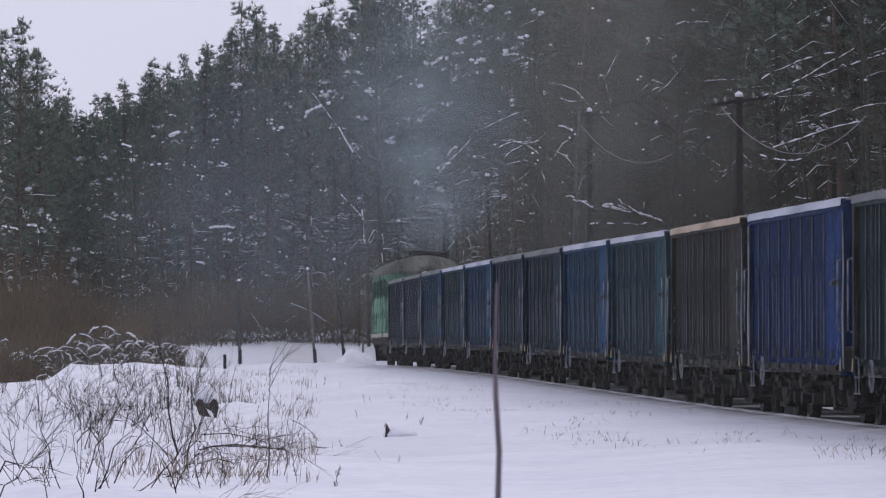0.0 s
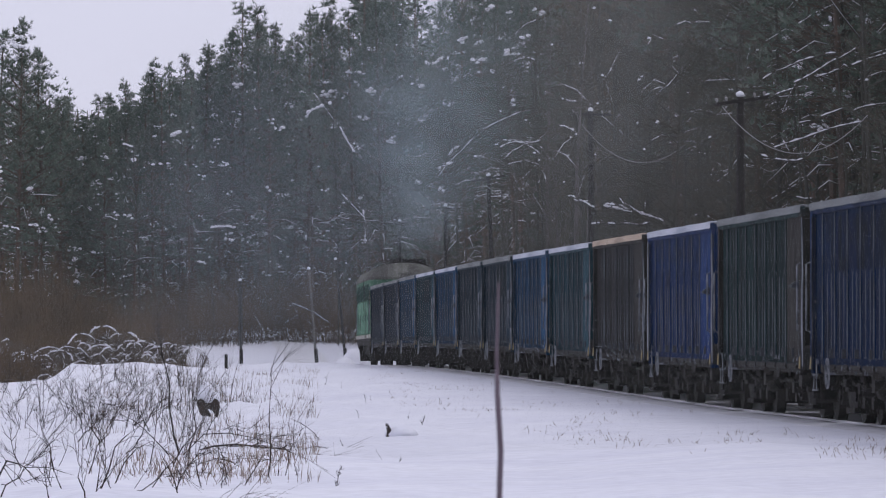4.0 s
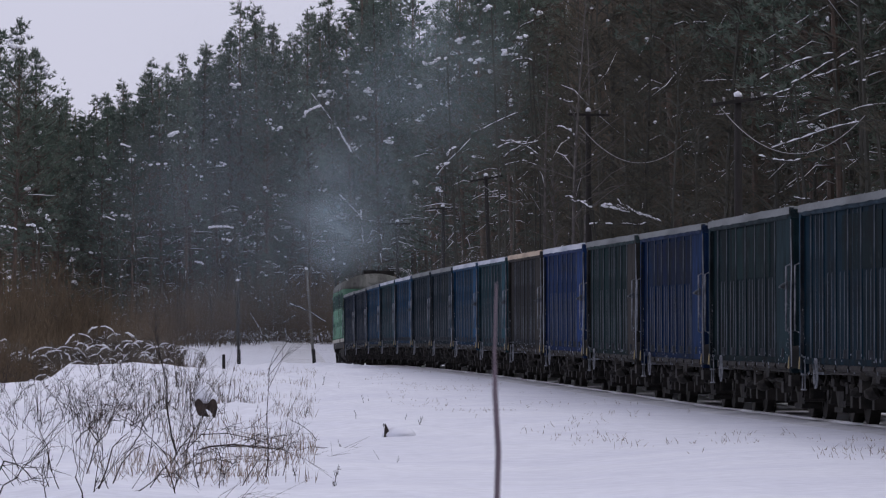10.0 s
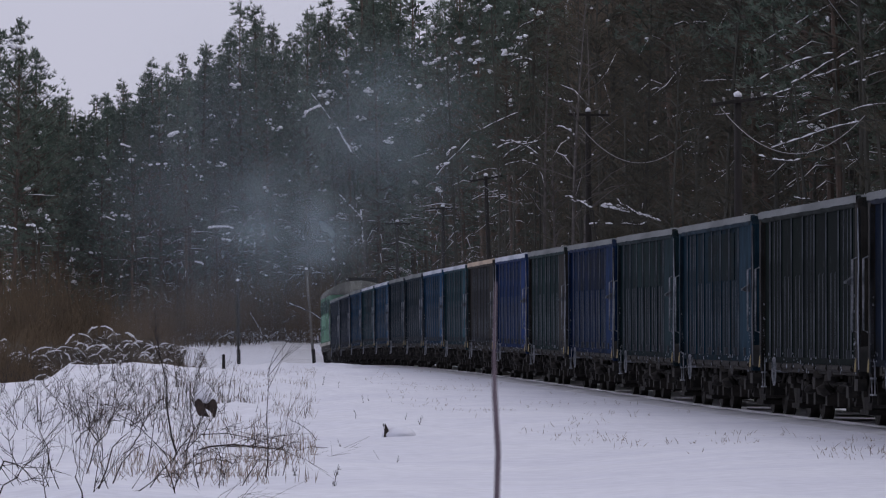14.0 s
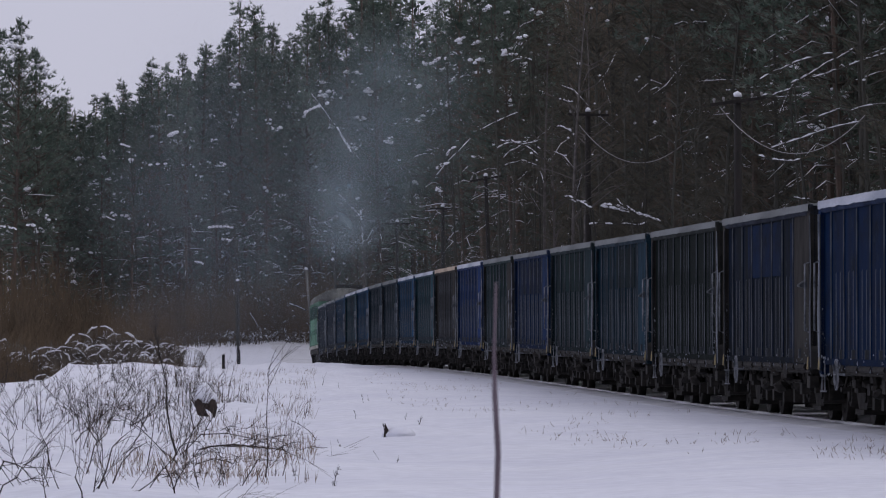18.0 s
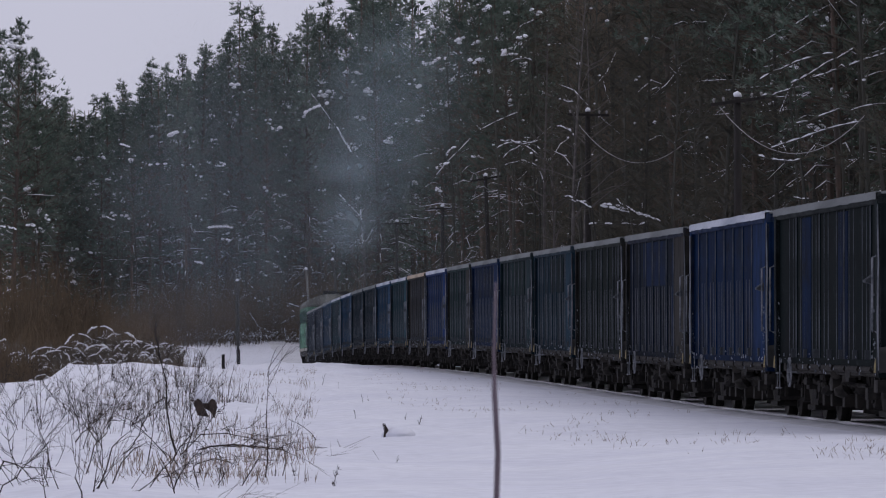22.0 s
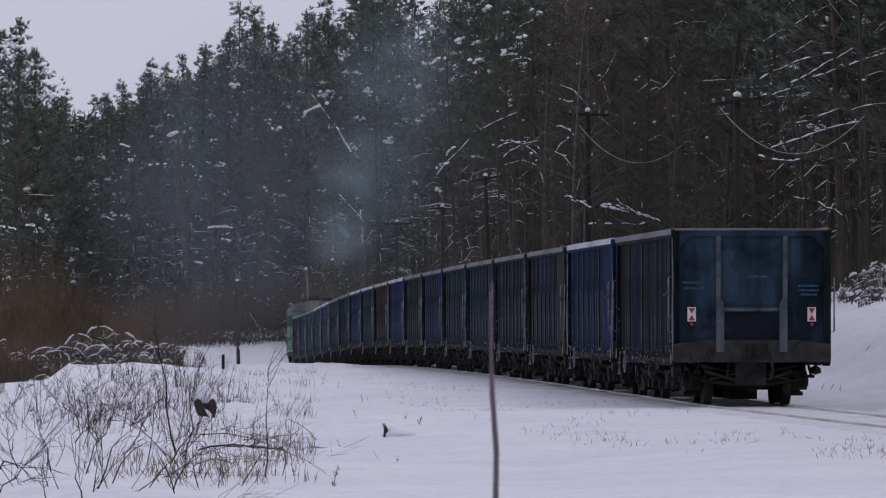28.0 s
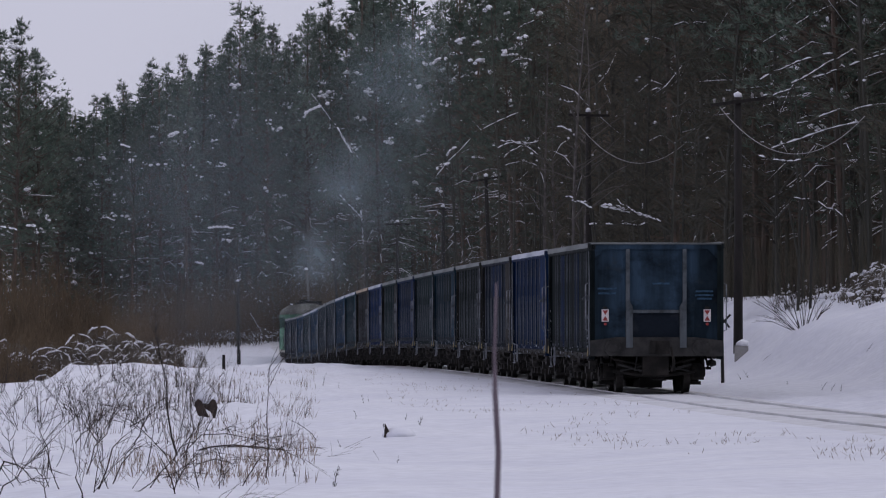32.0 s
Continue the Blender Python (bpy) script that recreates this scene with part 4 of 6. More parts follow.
def spot(px, d):
    """The x at d metres ahead for a bearing across the view."""
    return (px - 784) / FOCAL * d


def top_at(py, d):
    """Height at d metres ahead for an angle up the view."""
    return 1.393 + d * math.tan(math.atan((441 - py) / FOCAL) + radians(PITCH))


POLES = []
for px, py, d, lean, bent in ((1305, 172, 177, 0, -8), (1040, 198, 235, 0, 1), (870, 312, 300, -2, -8), (783, 366, 345, 0, 0), (702, 393, 392, 0, 0),
                              (607, 460, 405, -5.6, 0), (555, 477, 402, -4.6, 0), (421, 498, 402, -0.5, 0)):
    x = spot(px, d)
    h = top_at(py, d) - ground_z(x, d)
    POLES.append((x, d, top_at(py, d)))
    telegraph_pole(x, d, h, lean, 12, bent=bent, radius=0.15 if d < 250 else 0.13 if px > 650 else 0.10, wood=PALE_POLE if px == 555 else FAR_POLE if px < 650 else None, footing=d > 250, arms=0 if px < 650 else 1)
wire((POLES[0][0] - 0.55, 176.8, top_at(190, 177)), (spot(1530, 168), 168, top_at(205, 168)), 1.25)
wire((POLES[1][0] - 0.35, 234.8, top_at(222, 235)), (spot(1215, 222), 222, top_at(250, 222)), 1.15)
wire((POLES[2][0] - 0.4, 299.8, top_at(330, 300)), (spot(965, 285), 285, top_at(352, 285)), 0.5)


# ---- trees ----
def pine(seed, height, crown_from, spread, tufts, snow):
    """A tall pine: bare lower trunk with dead limbs, a ragged crown of upturned needle tufts, lumps of snow."""
    r = random.Random(seed)
    w = new("pine_tree")
    bend = (r.uniform(-0.5, 0.5), r.uniform(-0.5, 0.5))

    def axis(z):
        f = z / height
        return Vector((bend[0] * math.sin(f * 2.2), bend[1] * math.sin(f * 2.6), z))

    rad = height * 0.0085
    trunk, crown, caps = Build(), Build(), Build()
    zs = np.linspace(-0.5, height * 0.98, 9)
    trunk.tube([axis(z) for z in zs], [rad * (1 - 0.85 * max(0, z) / height) for z in zs], 7)
    # dead limbs under the crown, most of them drooping and lined with snow
    for i in range(36):
        z = r.uniform(0.12, crown_from + 0.16) * height
        a, ln = r.uniform(0, 2 * math.pi), r.uniform(0.9, 3.0)
        p = axis(z)
        d = Vector((math.cos(a), math.sin(a), 0))
        tip = p + d * ln + Vector((0, 0, r.uniform(-0.9, 0.1)))
        mid = p + d * ln * 0.5 + Vector((0, 0, r.uniform(0.0, 0.3)))
        trunk.tube([p, mid, tip], [0.035, 0.022, 0.008], 3)
        if r.random() < 0.36:
            up = Vector((0, 0, 0.035))
            caps.tube([p + (mid - p) * 0.4 + up, mid + up, mid + (tip - mid) * 0.8 + up], [0.012, 0.032, 0.012], 3)
    levels = 22
    for i in range(levels):
        f = i / (levels - 1)
        reach = spread * (0.30 + 0.95 * math.sin(math.pi * min(1, 0.32 + 0.66 * f)) ** 0.9) * (1 - 0.75 * f ** 2.0)
        for j in range(5 if f < 0.8 else 3):
            z = height * (crown_from + (0.985 - crown_from) * f) + r.gauss(0, 0.25) * (1 - f)
            a = 2 * math.pi * (j / 5 + r.uniform(-0.12, 0.12)) + i * 1.9
            ln = reach * r.uniform(0.4, 1.2)
            d = Vector((math.cos(a), math.sin(a), 0))
            rise = r.uniform(0.0, 0.5) + 0.75 * f
            p = axis(z)
            tip = p + d * ln + Vector((0, 0, ln * rise))
            trunk.tube([p, p + (tip - p) * 0.5 + Vector((0, 0, -0.1)), tip], [0.045, 0.03, 0.012], 3)
            for k in range(tufts):
                q = p + (tip - p) * (0.3 + 0.75 * r.random() ** 0.7) + Vector((r.gauss(0, 0.24), r.gauss(0, 0.24), r.gauss(0, 0.24)))
                for _ in range(13):
                    dd = Vector((d.x * 0.45 + r.gauss(0, 0.5), d.y * 0.45 + r.gauss(0, 0.5), r.uniform(-0.1, 1.3))).normalized() * r.uniform(0.16, 0.46)
                    sd = dd.cross(Vector((r.gauss(0, 1), r.gauss(0, 1), r.gauss(0, 1)))).normalized()
                    crown.blade(q, dd, r.uniform(0.016, 0.036), sd)
                chance = r.random()
                if chance < snow * 0.09:
                    for g in range(r.randint(3, 6)):
                        caps.blob(q + d * (0.15 * g - 0.3) + Vector((r.gauss(0, 0.14), r.gauss(0, 0.14), 0.12 + r.gauss(0, 0.12))), r.uniform(0.09, 0.24), r, 0.75)
                elif chance < snow * 0.36:
                    for g in range(r.randint(1, 3)):
                        caps.blob(q + d * 0.13 * g + Vector((r.gauss(0, 0.06), r.gauss(0, 0.06), 0.1)), r.uniform(0.04, 0.10), r, 0.6)
    for k in range(10):
        q = axis(height * (0.97 + 0.004 * k))
        dd = Vector((r.gauss(0, 0.25), r.gauss(0, 0.25), 1)).normalized() * r.uniform(0.35, 0.7)
        crown.blade(q, dd, 0.035, dd.orthogonal().normalized())
    part("trunk", trunk, BARK, w)
    tagged(part("crown", crown, NEEDLES, w, "dark green needle crown"), kind="stuff")
    tagged(part("snow_load", caps, SNOW_CAP, w, "lumps of snow on the boughs", True), kind="stuff")
    return tagged(w, "tall dark green pine with snow lumps on its boughs", "pine tree", "pines of the forest edge")


def bare_tree(seed, height, limbs, snow=0.3, lean=0.0, bark=None):
    """A leafless tree: slim trunk, rising limbs, fine twigs, some limbs lined with snow."""
    r = random.Random(seed)
    w = new("bare_tree")
    trunk, twigs, caps = Build(), Build(), Build()

    def axis(z):
        f = max(0, z) / height
        return Vector((lean * f * f + 0.25 * math.sin(4 * f + seed), 0.25 * math.sin(3 * f + 2 * seed), z))

    zs = np.linspace(-0.5, height, 9)
    trunk.tube([axis(z) for z in zs], [height * 0.0062 * (1 - 0.9 * max(0, z) / height) + 0.008 for z in zs], 6)
    for i in range(limbs):
        z = height * r.uniform(0.14, 0.97)
        a, ln = r.uniform(0, 2 * math.pi), r.uniform(1.2, 3.4) * (1.15 - 0.6 * z / height)
        d = Vector((math.cos(a), math.sin(a), 0))
        p = axis(z)
        mid = p + d * ln * 0.5 + Vector((0, 0, ln * r.uniform(0.15, 0.5)))
        tip = p + d * ln + Vector((0, 0, ln * r.uniform(0.1, 0.9)))
        trunk.tube([p, mid, tip], [0.04, 0.025, 0.01], 3)
        if r.random() < snow:
            up = Vector((0, 0, 0.03))
            caps.tube([p + up, mid + up, tip + up], [0.012, 0.03, 0.01], 3)
        if r.random() < snow:
            caps.blob(mid + Vector((r.gauss(0, 0.2), r.gauss(0, 0.2), 0.05)), r.uniform(0.05, 0.13), r, 0.7)
        for k in range(7):
            q = p + (tip - p) * r.uniform(0.25, 1.0)
            e = Vector((d.x + r.gauss(0, 0.7), d.y + r.gauss(0, 0.7), r.uniform(-0.1, 1.0))).normalized() * r.uniform(0.5, 1.3)
            twigs.tube([q, q + e * 0.5 + Vector((0, 0, 0.05)), q + e], [0.013, 0.01, 0.005], 3)
            for _ in range(3):
                g = Vector((e.x + r.gauss(0, 0.5), e.y + r.gauss(0, 0.5), e.z + r.gauss(0, 0.4))).normalized() * r.uniform(0.3, 0.8)
                s = q + e * r.uniform(0.3, 0.95)
                twigs.blade(s, g, 0.012, g.orthogonal().normalized())
    part("trunk", trunk, bark or BARE, w)
    tagged(part("twig_spray", twigs, TWIG, w, "fine brown twigs"), kind="stuff")
    tagged(part("snow_load", caps, SNOW_CAP, w, "snow lying along the limbs", True), kind="stuff")
    if bark:
        return tagged(w, "pale-barked leafless birch with fine twigs", "birch tree", "birches of the forest edge")
    return tagged(w, "slim leafless tree with brown twigs and snow-lined limbs", "bare tree", "leafless trees of the forest edge")


def view_x(x, y):
    return 784 + FOCAL * x / y


def plant_forest():
    r = random.Random(11)
    pines = [pine(s, h, c, sp, 6, sn) for s, h, c, sp, sn in ((1, 22, 0.50, 2.3, 0.06), (2, 24, 0.46, 2.5, 0.10), (3, 20, 0.42, 2.1, 0.05), (4, 25, 0.52, 2.6, 0.08))]
    low_pines = [pine(s, h, c, sp, 6, sn) for s, h, c, sp, sn in ((31, 22, 0.2, 2.2, 0.05), (32, 24, 0.26, 2.4, 0.07), (33, 20, 0.16, 2.1, 0.04), (34, 25, 0.24, 2.4, 0.06))]
    bares = [bare_tree(s, h, n, sn) for s, h, n, sn in ((5, 17, 44, 0.03), (6, 20, 50, 0.015), (7, 14, 42, 0.035), (8, 18, 48, 0.01))]
    broad = pine(51, 24, 0.34, 3.6, 8, 0.12)
    birches = [bare_tree(41, 22, 40, 0.05, 0.5, BIRCH), bare_tree(42, 17, 36, 0.08, -0.4, BIRCH)]
    fresh = set()

    def put(kinds, i, x, y, s=1.0):
        ob = kinds[i % len(kinds)]
        m = Matrix.Translation((x, y, ground_z(x, y) - 0.1)) @ pose(0, 0, 0, r.uniform(-2, 2), r.uniform(-2, 2), r.uniform(0, 360)) @ Matrix.Scale(s, 4)
        if ob.name not in fresh:
            fresh.add(ob.name)
            ob.matrix_basis = m
        else:
            copy_thing(ob, m @ Matrix.Scale(1 / ob.scale.x, 4))

    taken = []

    def free(x, y, gap):
        if any((x - a) ** 2 + (y - b) ** 2 < gap * gap for a, b in taken):
            return False
        taken.append((x, y))
        return True

    # wood edge beside the track
    i = n = 0
    while n < 175 and i < 4000:
        i += 1
        y = 175 + 270 * r.random() ** 1.2
        px = r.uniform(640, 1620)
        x = spot(px, y)
        u, o = near_track(x, y)
        if o < 10.5 or o > 34 or not free(x, y, 1.5):
            continue
        # more pines again at the far right, to darken that edge
        share = ease(1050, 700, px) * 0.85 + 0.12 + 0.4 * ease(1280, 1430, px)
        if r.random() < share and o > 12:
            put(pines, r.randrange(4), x, y, r.uniform(0.82, 1.12))
        else:
            put(bares, r.randrange(4), x, y, r.uniform(0.75, 1.2))
        n += 1
    # the wood across the end of the clearing
    i = n = 0
    while n < 110 and i < 3000:
        i += 1
        px = r.uniform(60, 700)
        y = 458 + 75 * r.random()
        x = spot(px, y)
        if not free(x, y, 1.6):
            continue
        line = np.interp(px, [100, 200, 300, 350, 420, 450, 500, 600, 700], [178, 170, 118, 92, 60, 15, 40, 15, -30])
        h = top_at(line + r.uniform(-2, 80), y) - ground_z(x, y)
        k = r.randrange(4)
        put(low_pines, k, x, y, max(0.55, min(1.4, h / (22, 24, 20, 25)[k])))
        n += 1
    for i in range(34):
        px, y = r.uniform(190, 660), r.uniform(450, 466)
        put(low_pines, r.randrange(4), spot(px, y), y, r.uniform(0.16, 0.42))
    for px, y, py in ((18, 448, 40), (58, 452, 92), (-25, 455, 60), (445, 470, 8), (40, 462, 110), (-50, 440, 30)):
        x = spot(px, y)
        k = 1
        put([broad] if px < 60 else low_pines, 0 if px < 60 else k, x, y, (top_at(py, y) - ground_z(x, y)) / 24)
    # the wood goes on beside the track towards the viewer, unseen, to shade the bank
    n = 0
    while n < 14:
        y = r.uniform(35, 190)
        x = r.uniform(0.085 * y + 3, 0.085 * y + 32)
        u, o = near_track(x, y)
        if o < 10.0 or o > 34 or not free(x, y, 1.2):
            continue
        n += 1
        put(low_pines if n % 2 else pines, r.randrange(4), x, y, r.uniform(0.8, 1.1))
    # spires of the skyline, and long-limbed pines before it
    for j, (px, py) in enumerate(((118, 172), (150, 170), (182, 178), (206, 168), (232, 150), (262, 132), (286, 116), (312, 100), (336, 90), (366, 82), (402, 62), (474, 45), (520, 25), (562, 42), (602, 6))):
        y = 470 + (j * 7) % 13
        x = spot(px, y)
        put(low_pines, j % 4, x, y, (top_at(py, y) - ground_z(x, y)) / (22, 24, 20, 25)[j % 4])
    for j, (px, py) in enumerate(((62, 200), (185, 260), (232, 230), (268, 215), (330, 190), (385, 230), (470, 170), (508, 185), (545, 160))):
        y = 451 + (j * 5) % 9
        x = spot(px, y)
        put(pines, j % 4, x, y, (top_at(py, y) - ground_z(x, y)) / (22, 24, 20, 25)[j % 4])
    # dense pines added to imitate the view's darkening at its right edge
    n = 0
    while n < 26:
        px, y = r.uniform(1430, 1630), r.uniform(192, 245)
        x = spot(px, y)
        u, o = near_track(x, y)
        if o < 11.5 or not free(x, y, 0.9):
            continue
        n += 1
        put(low_pines, n, x, y, r.uniform(0.7, 1.0))
    n = 0
    while n < 20:
        px, y = r.uniform(640, 930), r.uniform(330, 455)
        x = spot(px, y)
        u, o = near_track(x, y)
        if o < 10.5 or not free(x, y, 1.2):
            continue
        n += 1
        put(pines if n % 2 else low_pines, 1, x, y, min(1.5, (top_at(r.uniform(-60, 40) if px > 640 else 20, y) - ground_z(x, y)) / 24))
    for px, y, py, k in ((1022, 232, -30, 0), (1040, 250, 40, 1), (985, 242, 150, 1), (968, 252, 40, 0), (640, 425, 350, 1)):
        x = spot(px, y)
        put(birches, k, x, y, (top_at(py, y) - ground_z(x, y)) / (22, 17)[k])
    for px, y, py in ((1205, 190, 60), (1230, 200, 120)):
        x = spot(px, y)
        put(bares, 2, x, y, (top_at(py, y) - ground_z(x, y)) / 14)


plant_forest()


def snowy_limb(seed, px0, py0, px1, py1, d, sag, thick=0.034):
    """A long thin limb of an edge tree, lined with snow on its upper side."""
    r = random.Random(seed)
    p = Vector((spot(px0, d), d, top_at(py0, d)))
    q = Vector((spot(px1, d), d - 1.5, top_at(py1, d)))
    foot = Vector((q.x + 0.4, d + 0.6, ground_z(q.x + 0.4, d + 0.6) - 0.3))
    w = thing("leaning_tree", "thin leaning tree with snow lying along its limb", "bare tree", "leaning trees of the forest edge", at=Matrix.Translation(foot))
    pts = [p + (q - p) * f + Vector((0, 0, sag * math.sin(math.pi * f) + r.gauss(0, 0.03))) - foot for f in np.linspace(0, 1, 8)]
    b = Build().tube([Vector((0, 0, 0)), (q - foot) * 0.5 + Vector((0.2, 0, 0)), q - foot], [0.05, 0.045, 0.03], 6)
    b.tube(pts, [0.016 + 0.022 * i / 7 for i in range(8)], 5)
    for i in range(7):
        s = pts[r.randrange(1, 7)]
        e = Vector((-r.uniform(0.3, 0.9), r.gauss(0, 0.3), r.gauss(0, 0.35)))
        b.tube([s, s + e], [0.012, 0.004], 3)
    part("trunk", b, BARE, w)
    c = Build()
    for i in range(7):
        if r.random() < 0.8:
            u = Vector((0, -0.01, 0.03))
            c.tube([pts[i] + u, (pts[i] + pts[i + 1]) * 0.5 + u + Vector((0, 0, 0.012)), pts[i] + (pts[i + 1] - pts[i]) * r.uniform(0.8, 1.0) + u], [thick * 0.5, thick * r.uniform(0.7, 1.1), thick * 0.4], 5)
    tagged(part("snow_load", c, SNOW_CAP, w, "snow lying along the limb", True), kind="stuff")


for i, row in enumerate(((1408, 45, 1500, 5, 196, 0.15), (1345, 140, 1470, 95, 192, 0.1), (1400, 150, 1510, 88, 192, 0.0), (1420, 145, 1560, 100, 190, 0.0), (1410, 218, 1540, 190, 186, 0.05),
                         (1365, 262, 1545, 215, 184, 0.1), (1330, 272, 1412, 287, 184, -0.1), (1330, 175, 1392, 165, 190, 0.0), (1380, 200, 1400, 150, 192, 0.0), (1042, 398, 1142, 399, 222, 0.02, 0.05),
                         (1063, 364, 1168, 394, 222, 0.05, 0.07), (1000, 346, 1046, 373, 222, 0.03, 0.04), (1066, 361, 1122, 379, 222, 0.05, 0.055), (1088, 352, 1112, 372, 222, 0.0, 0.03), (1005, 355, 1040, 362, 230, 0.0), (772, 312, 915, 202, 290, 0.55), (880, 285, 955, 250, 280, 0.15), (885, 250, 950, 275, 280, 0.2),
                         (900, 70, 945, 40, 280, 0.2), (890, 120, 940, 110, 280, 0.2), (985, 175, 1012, 185, 240, 0.0), (975, 220, 1010, 235, 240, 0.0), (1362, 398, 1390, 365, 186, 0.0, 0.018), (1390, 348, 1486, 385, 186, 0.15, 0.022), (550, 165, 640, 290, 440, 0.0, 0.026), (600, 345, 638, 385, 440, 0.0, 0.05), (512, 537, 577, 570, 446, 0.1, 0.05), (500, 572, 522, 560, 446, 0.0, 0.035), (517, 550, 560, 588, 447, 0.0, 0.03), (382, 602, 416, 588, 444, 0.0, 0.07), (438, 548, 465, 595, 447, 0.1, 0.03),
                         (596, 226, 623, 273, 440, 0.0, 0.10), (530, 207, 584, 184, 440, 0.15, 0.15), (637, 362, 642, 434, 440, 0.0, 0.09), (368, 404, 414, 405, 440, 0.1, 0.12), (392, 424, 408, 428, 440, 0.05, 0.14),
                         (297, 243, 316, 236, 440, 0.05, 0.18), (256, 294, 304, 293, 440, 0.1, 0.10), (344, 464, 364, 470, 440, 0.05, 0.09), (180, 385, 205, 392, 440, 0.1, 0.06), (205, 258, 232, 262, 440, 0.1, 0.10),
                         (-5, 402, 32, 408, 436, 0.1, 0.09), (46, 400, 64, 402, 436, 0.05, 0.12), (765, 112, 790, 106, 300, 0.05, 0.10), (855, 22, 868, 16, 285, 0.05, 0.12), (912, 72, 932, 68, 285, 0.05, 0.10),
                         (1250, 42, 1190, 48, 230, 0.05, 0.03), (772, 300, 795, 292, 290, 0.1, 0.09), (790, 274, 806, 264, 290, 0.05, 0.08), (880, 262, 958, 268, 284, 0.35, 0.035), (884, 300, 950, 296, 284, 0.3, 0.03))):
    snowy_limb(900 + i, *row)


def deep_wood():
    """The wood behind its edge, too deep in to count: one mass of simple pines and trunks."""
    r = random.Random(21)
    needles, trunks, bare = Build(), Build(), Build()
    n = i = 0
    while n < 600 and i < 12000:
        i += 1
        px = r.uniform(-60, 1640)
        y = r.uniform(215, 640)
        x = spot(px, y)
        u, o = near_track(x, y)
        if y < 480 and (o < (16 if px > 1000 else 24) or o > 125):
            continue
        if y >= 480 and px < 640 and y < 520:
            continue
        z = ground_z(x, y)
        line = float(np.interp(px, [0, 100, 200, 300, 350, 420, 500, 600, 660], [150, 190, 182, 130, 105, 75, 55, 25, -200]))
        h = min(r.uniform(24, 34) if 620 < px < 1150 else r.uniform(18, 25), max(6, top_at(line + 10, y) - z))
        p = Vector((x, y, z))
        trunks.tube([p, p + Vector((r.uniform(-0.4, 0.4), 0, h * 0.6)), p + Vector((0, 0, h))], [0.17, 0.12, 0.03], 5)
        if px > 760 and r.random() < 0.7:
            for k in range(460):
                a, ln = r.uniform(0, 2 * math.pi), r.uniform(0.1, 2.4)
                q = p + Vector((math.cos(a) * ln, math.sin(a) * ln, h * r.uniform(0.0, 0.92)))
                d = Vector((r.gauss(0, 0.35), r.gauss(0, 0.35), 1)).normalized() * r.uniform(1.0, 2.6)
                bare.blade(q, d, r.uniform(0.010, 0.045), Vector((1, 0, 0)))
            n += 1
            continue
        for k in range(190):
            f = r.random() ** 0.9
            q = p + Vector((0, 0, h * (0.06 + 0.92 * f)))
            a, ln = r.uniform(0, 2 * math.pi), r.uniform(0.2, 2.5) * (1.05 - 0.8 * f * f)
            q += Vector((math.cos(a) * ln, math.sin(a) * ln, 0.2 * ln))
            for _ in range(2):
                d = Vector((math.cos(a) + r.gauss(0, 0.5), math.sin(a) + r.gauss(0, 0.5), r.uniform(-0.2, 0.9))).normalized() * r.uniform(0.5, 1.1)
                needles.blade(q, d, r.uniform(0.09, 0.17), d.cross(Vector((r.gauss(0, 1), r.gauss(0, 1), r.gauss(0, 1)))).normalized())
        n += 1
    # more pines out of view beside the track, added to shade the bank
    n = 0
    while n < 130:
        y = r.uniform(35, 190)
        x = r.uniform(0.085 * y + 3, 0.085 * y + 32)
        u, o = near_track(x, y)
        if o < 10.0 or o > 40:
            continue
        n += 1
        p, h = Vector((x, y, ground_z(x, y))), r.uniform(18, 24)
        trunks.tube([p, p + Vector((0, 0, h * 0.6)), p + Vector((0, 0, h))], [0.17, 0.12, 0.03], 5)
        for k in range(170):
            f = r.random()
            a, ln = r.uniform(0, 2 * math.pi), r.uniform(0.2, 2.6) * (1.05 - 0.8 * f * f)
            d = Vector((math.cos(a), math.sin(a), r.uniform(-0.2, 0.9))).normalized() * r.uniform(0.6, 1.2)
            needles.blade(p + Vector((math.cos(a) * ln, math.sin(a) * ln, h * (0.1 + 0.88 * f))), d, r.uniform(0.12, 0.22), d.orthogonal().normalized())
    for k in range(5200):
        px, y = r.uniform(120, 680), r.uniform(466, 530)
        x = spot(px, y)
        q = Vector((x, y, ground_z(x, y) - 0.2 + r.uniform(0, 7)))
        bare.blade(q, Vector((r.gauss(0, 0.5), 0, 1)).normalized() * r.uniform(0.8, 2.2), r.uniform(0.03, 0.14), Vector((1, 0, 0)))
    w = thing("deep_wood", "dark pine wood rising behind the forest edge", "forest", kind="stuff")
    part("needles", needles, NEEDLES, w)
    part("trunks", trunks, BARK, w)
    part("underwood", bare, UNDERWOOD, w)


deep_wood()


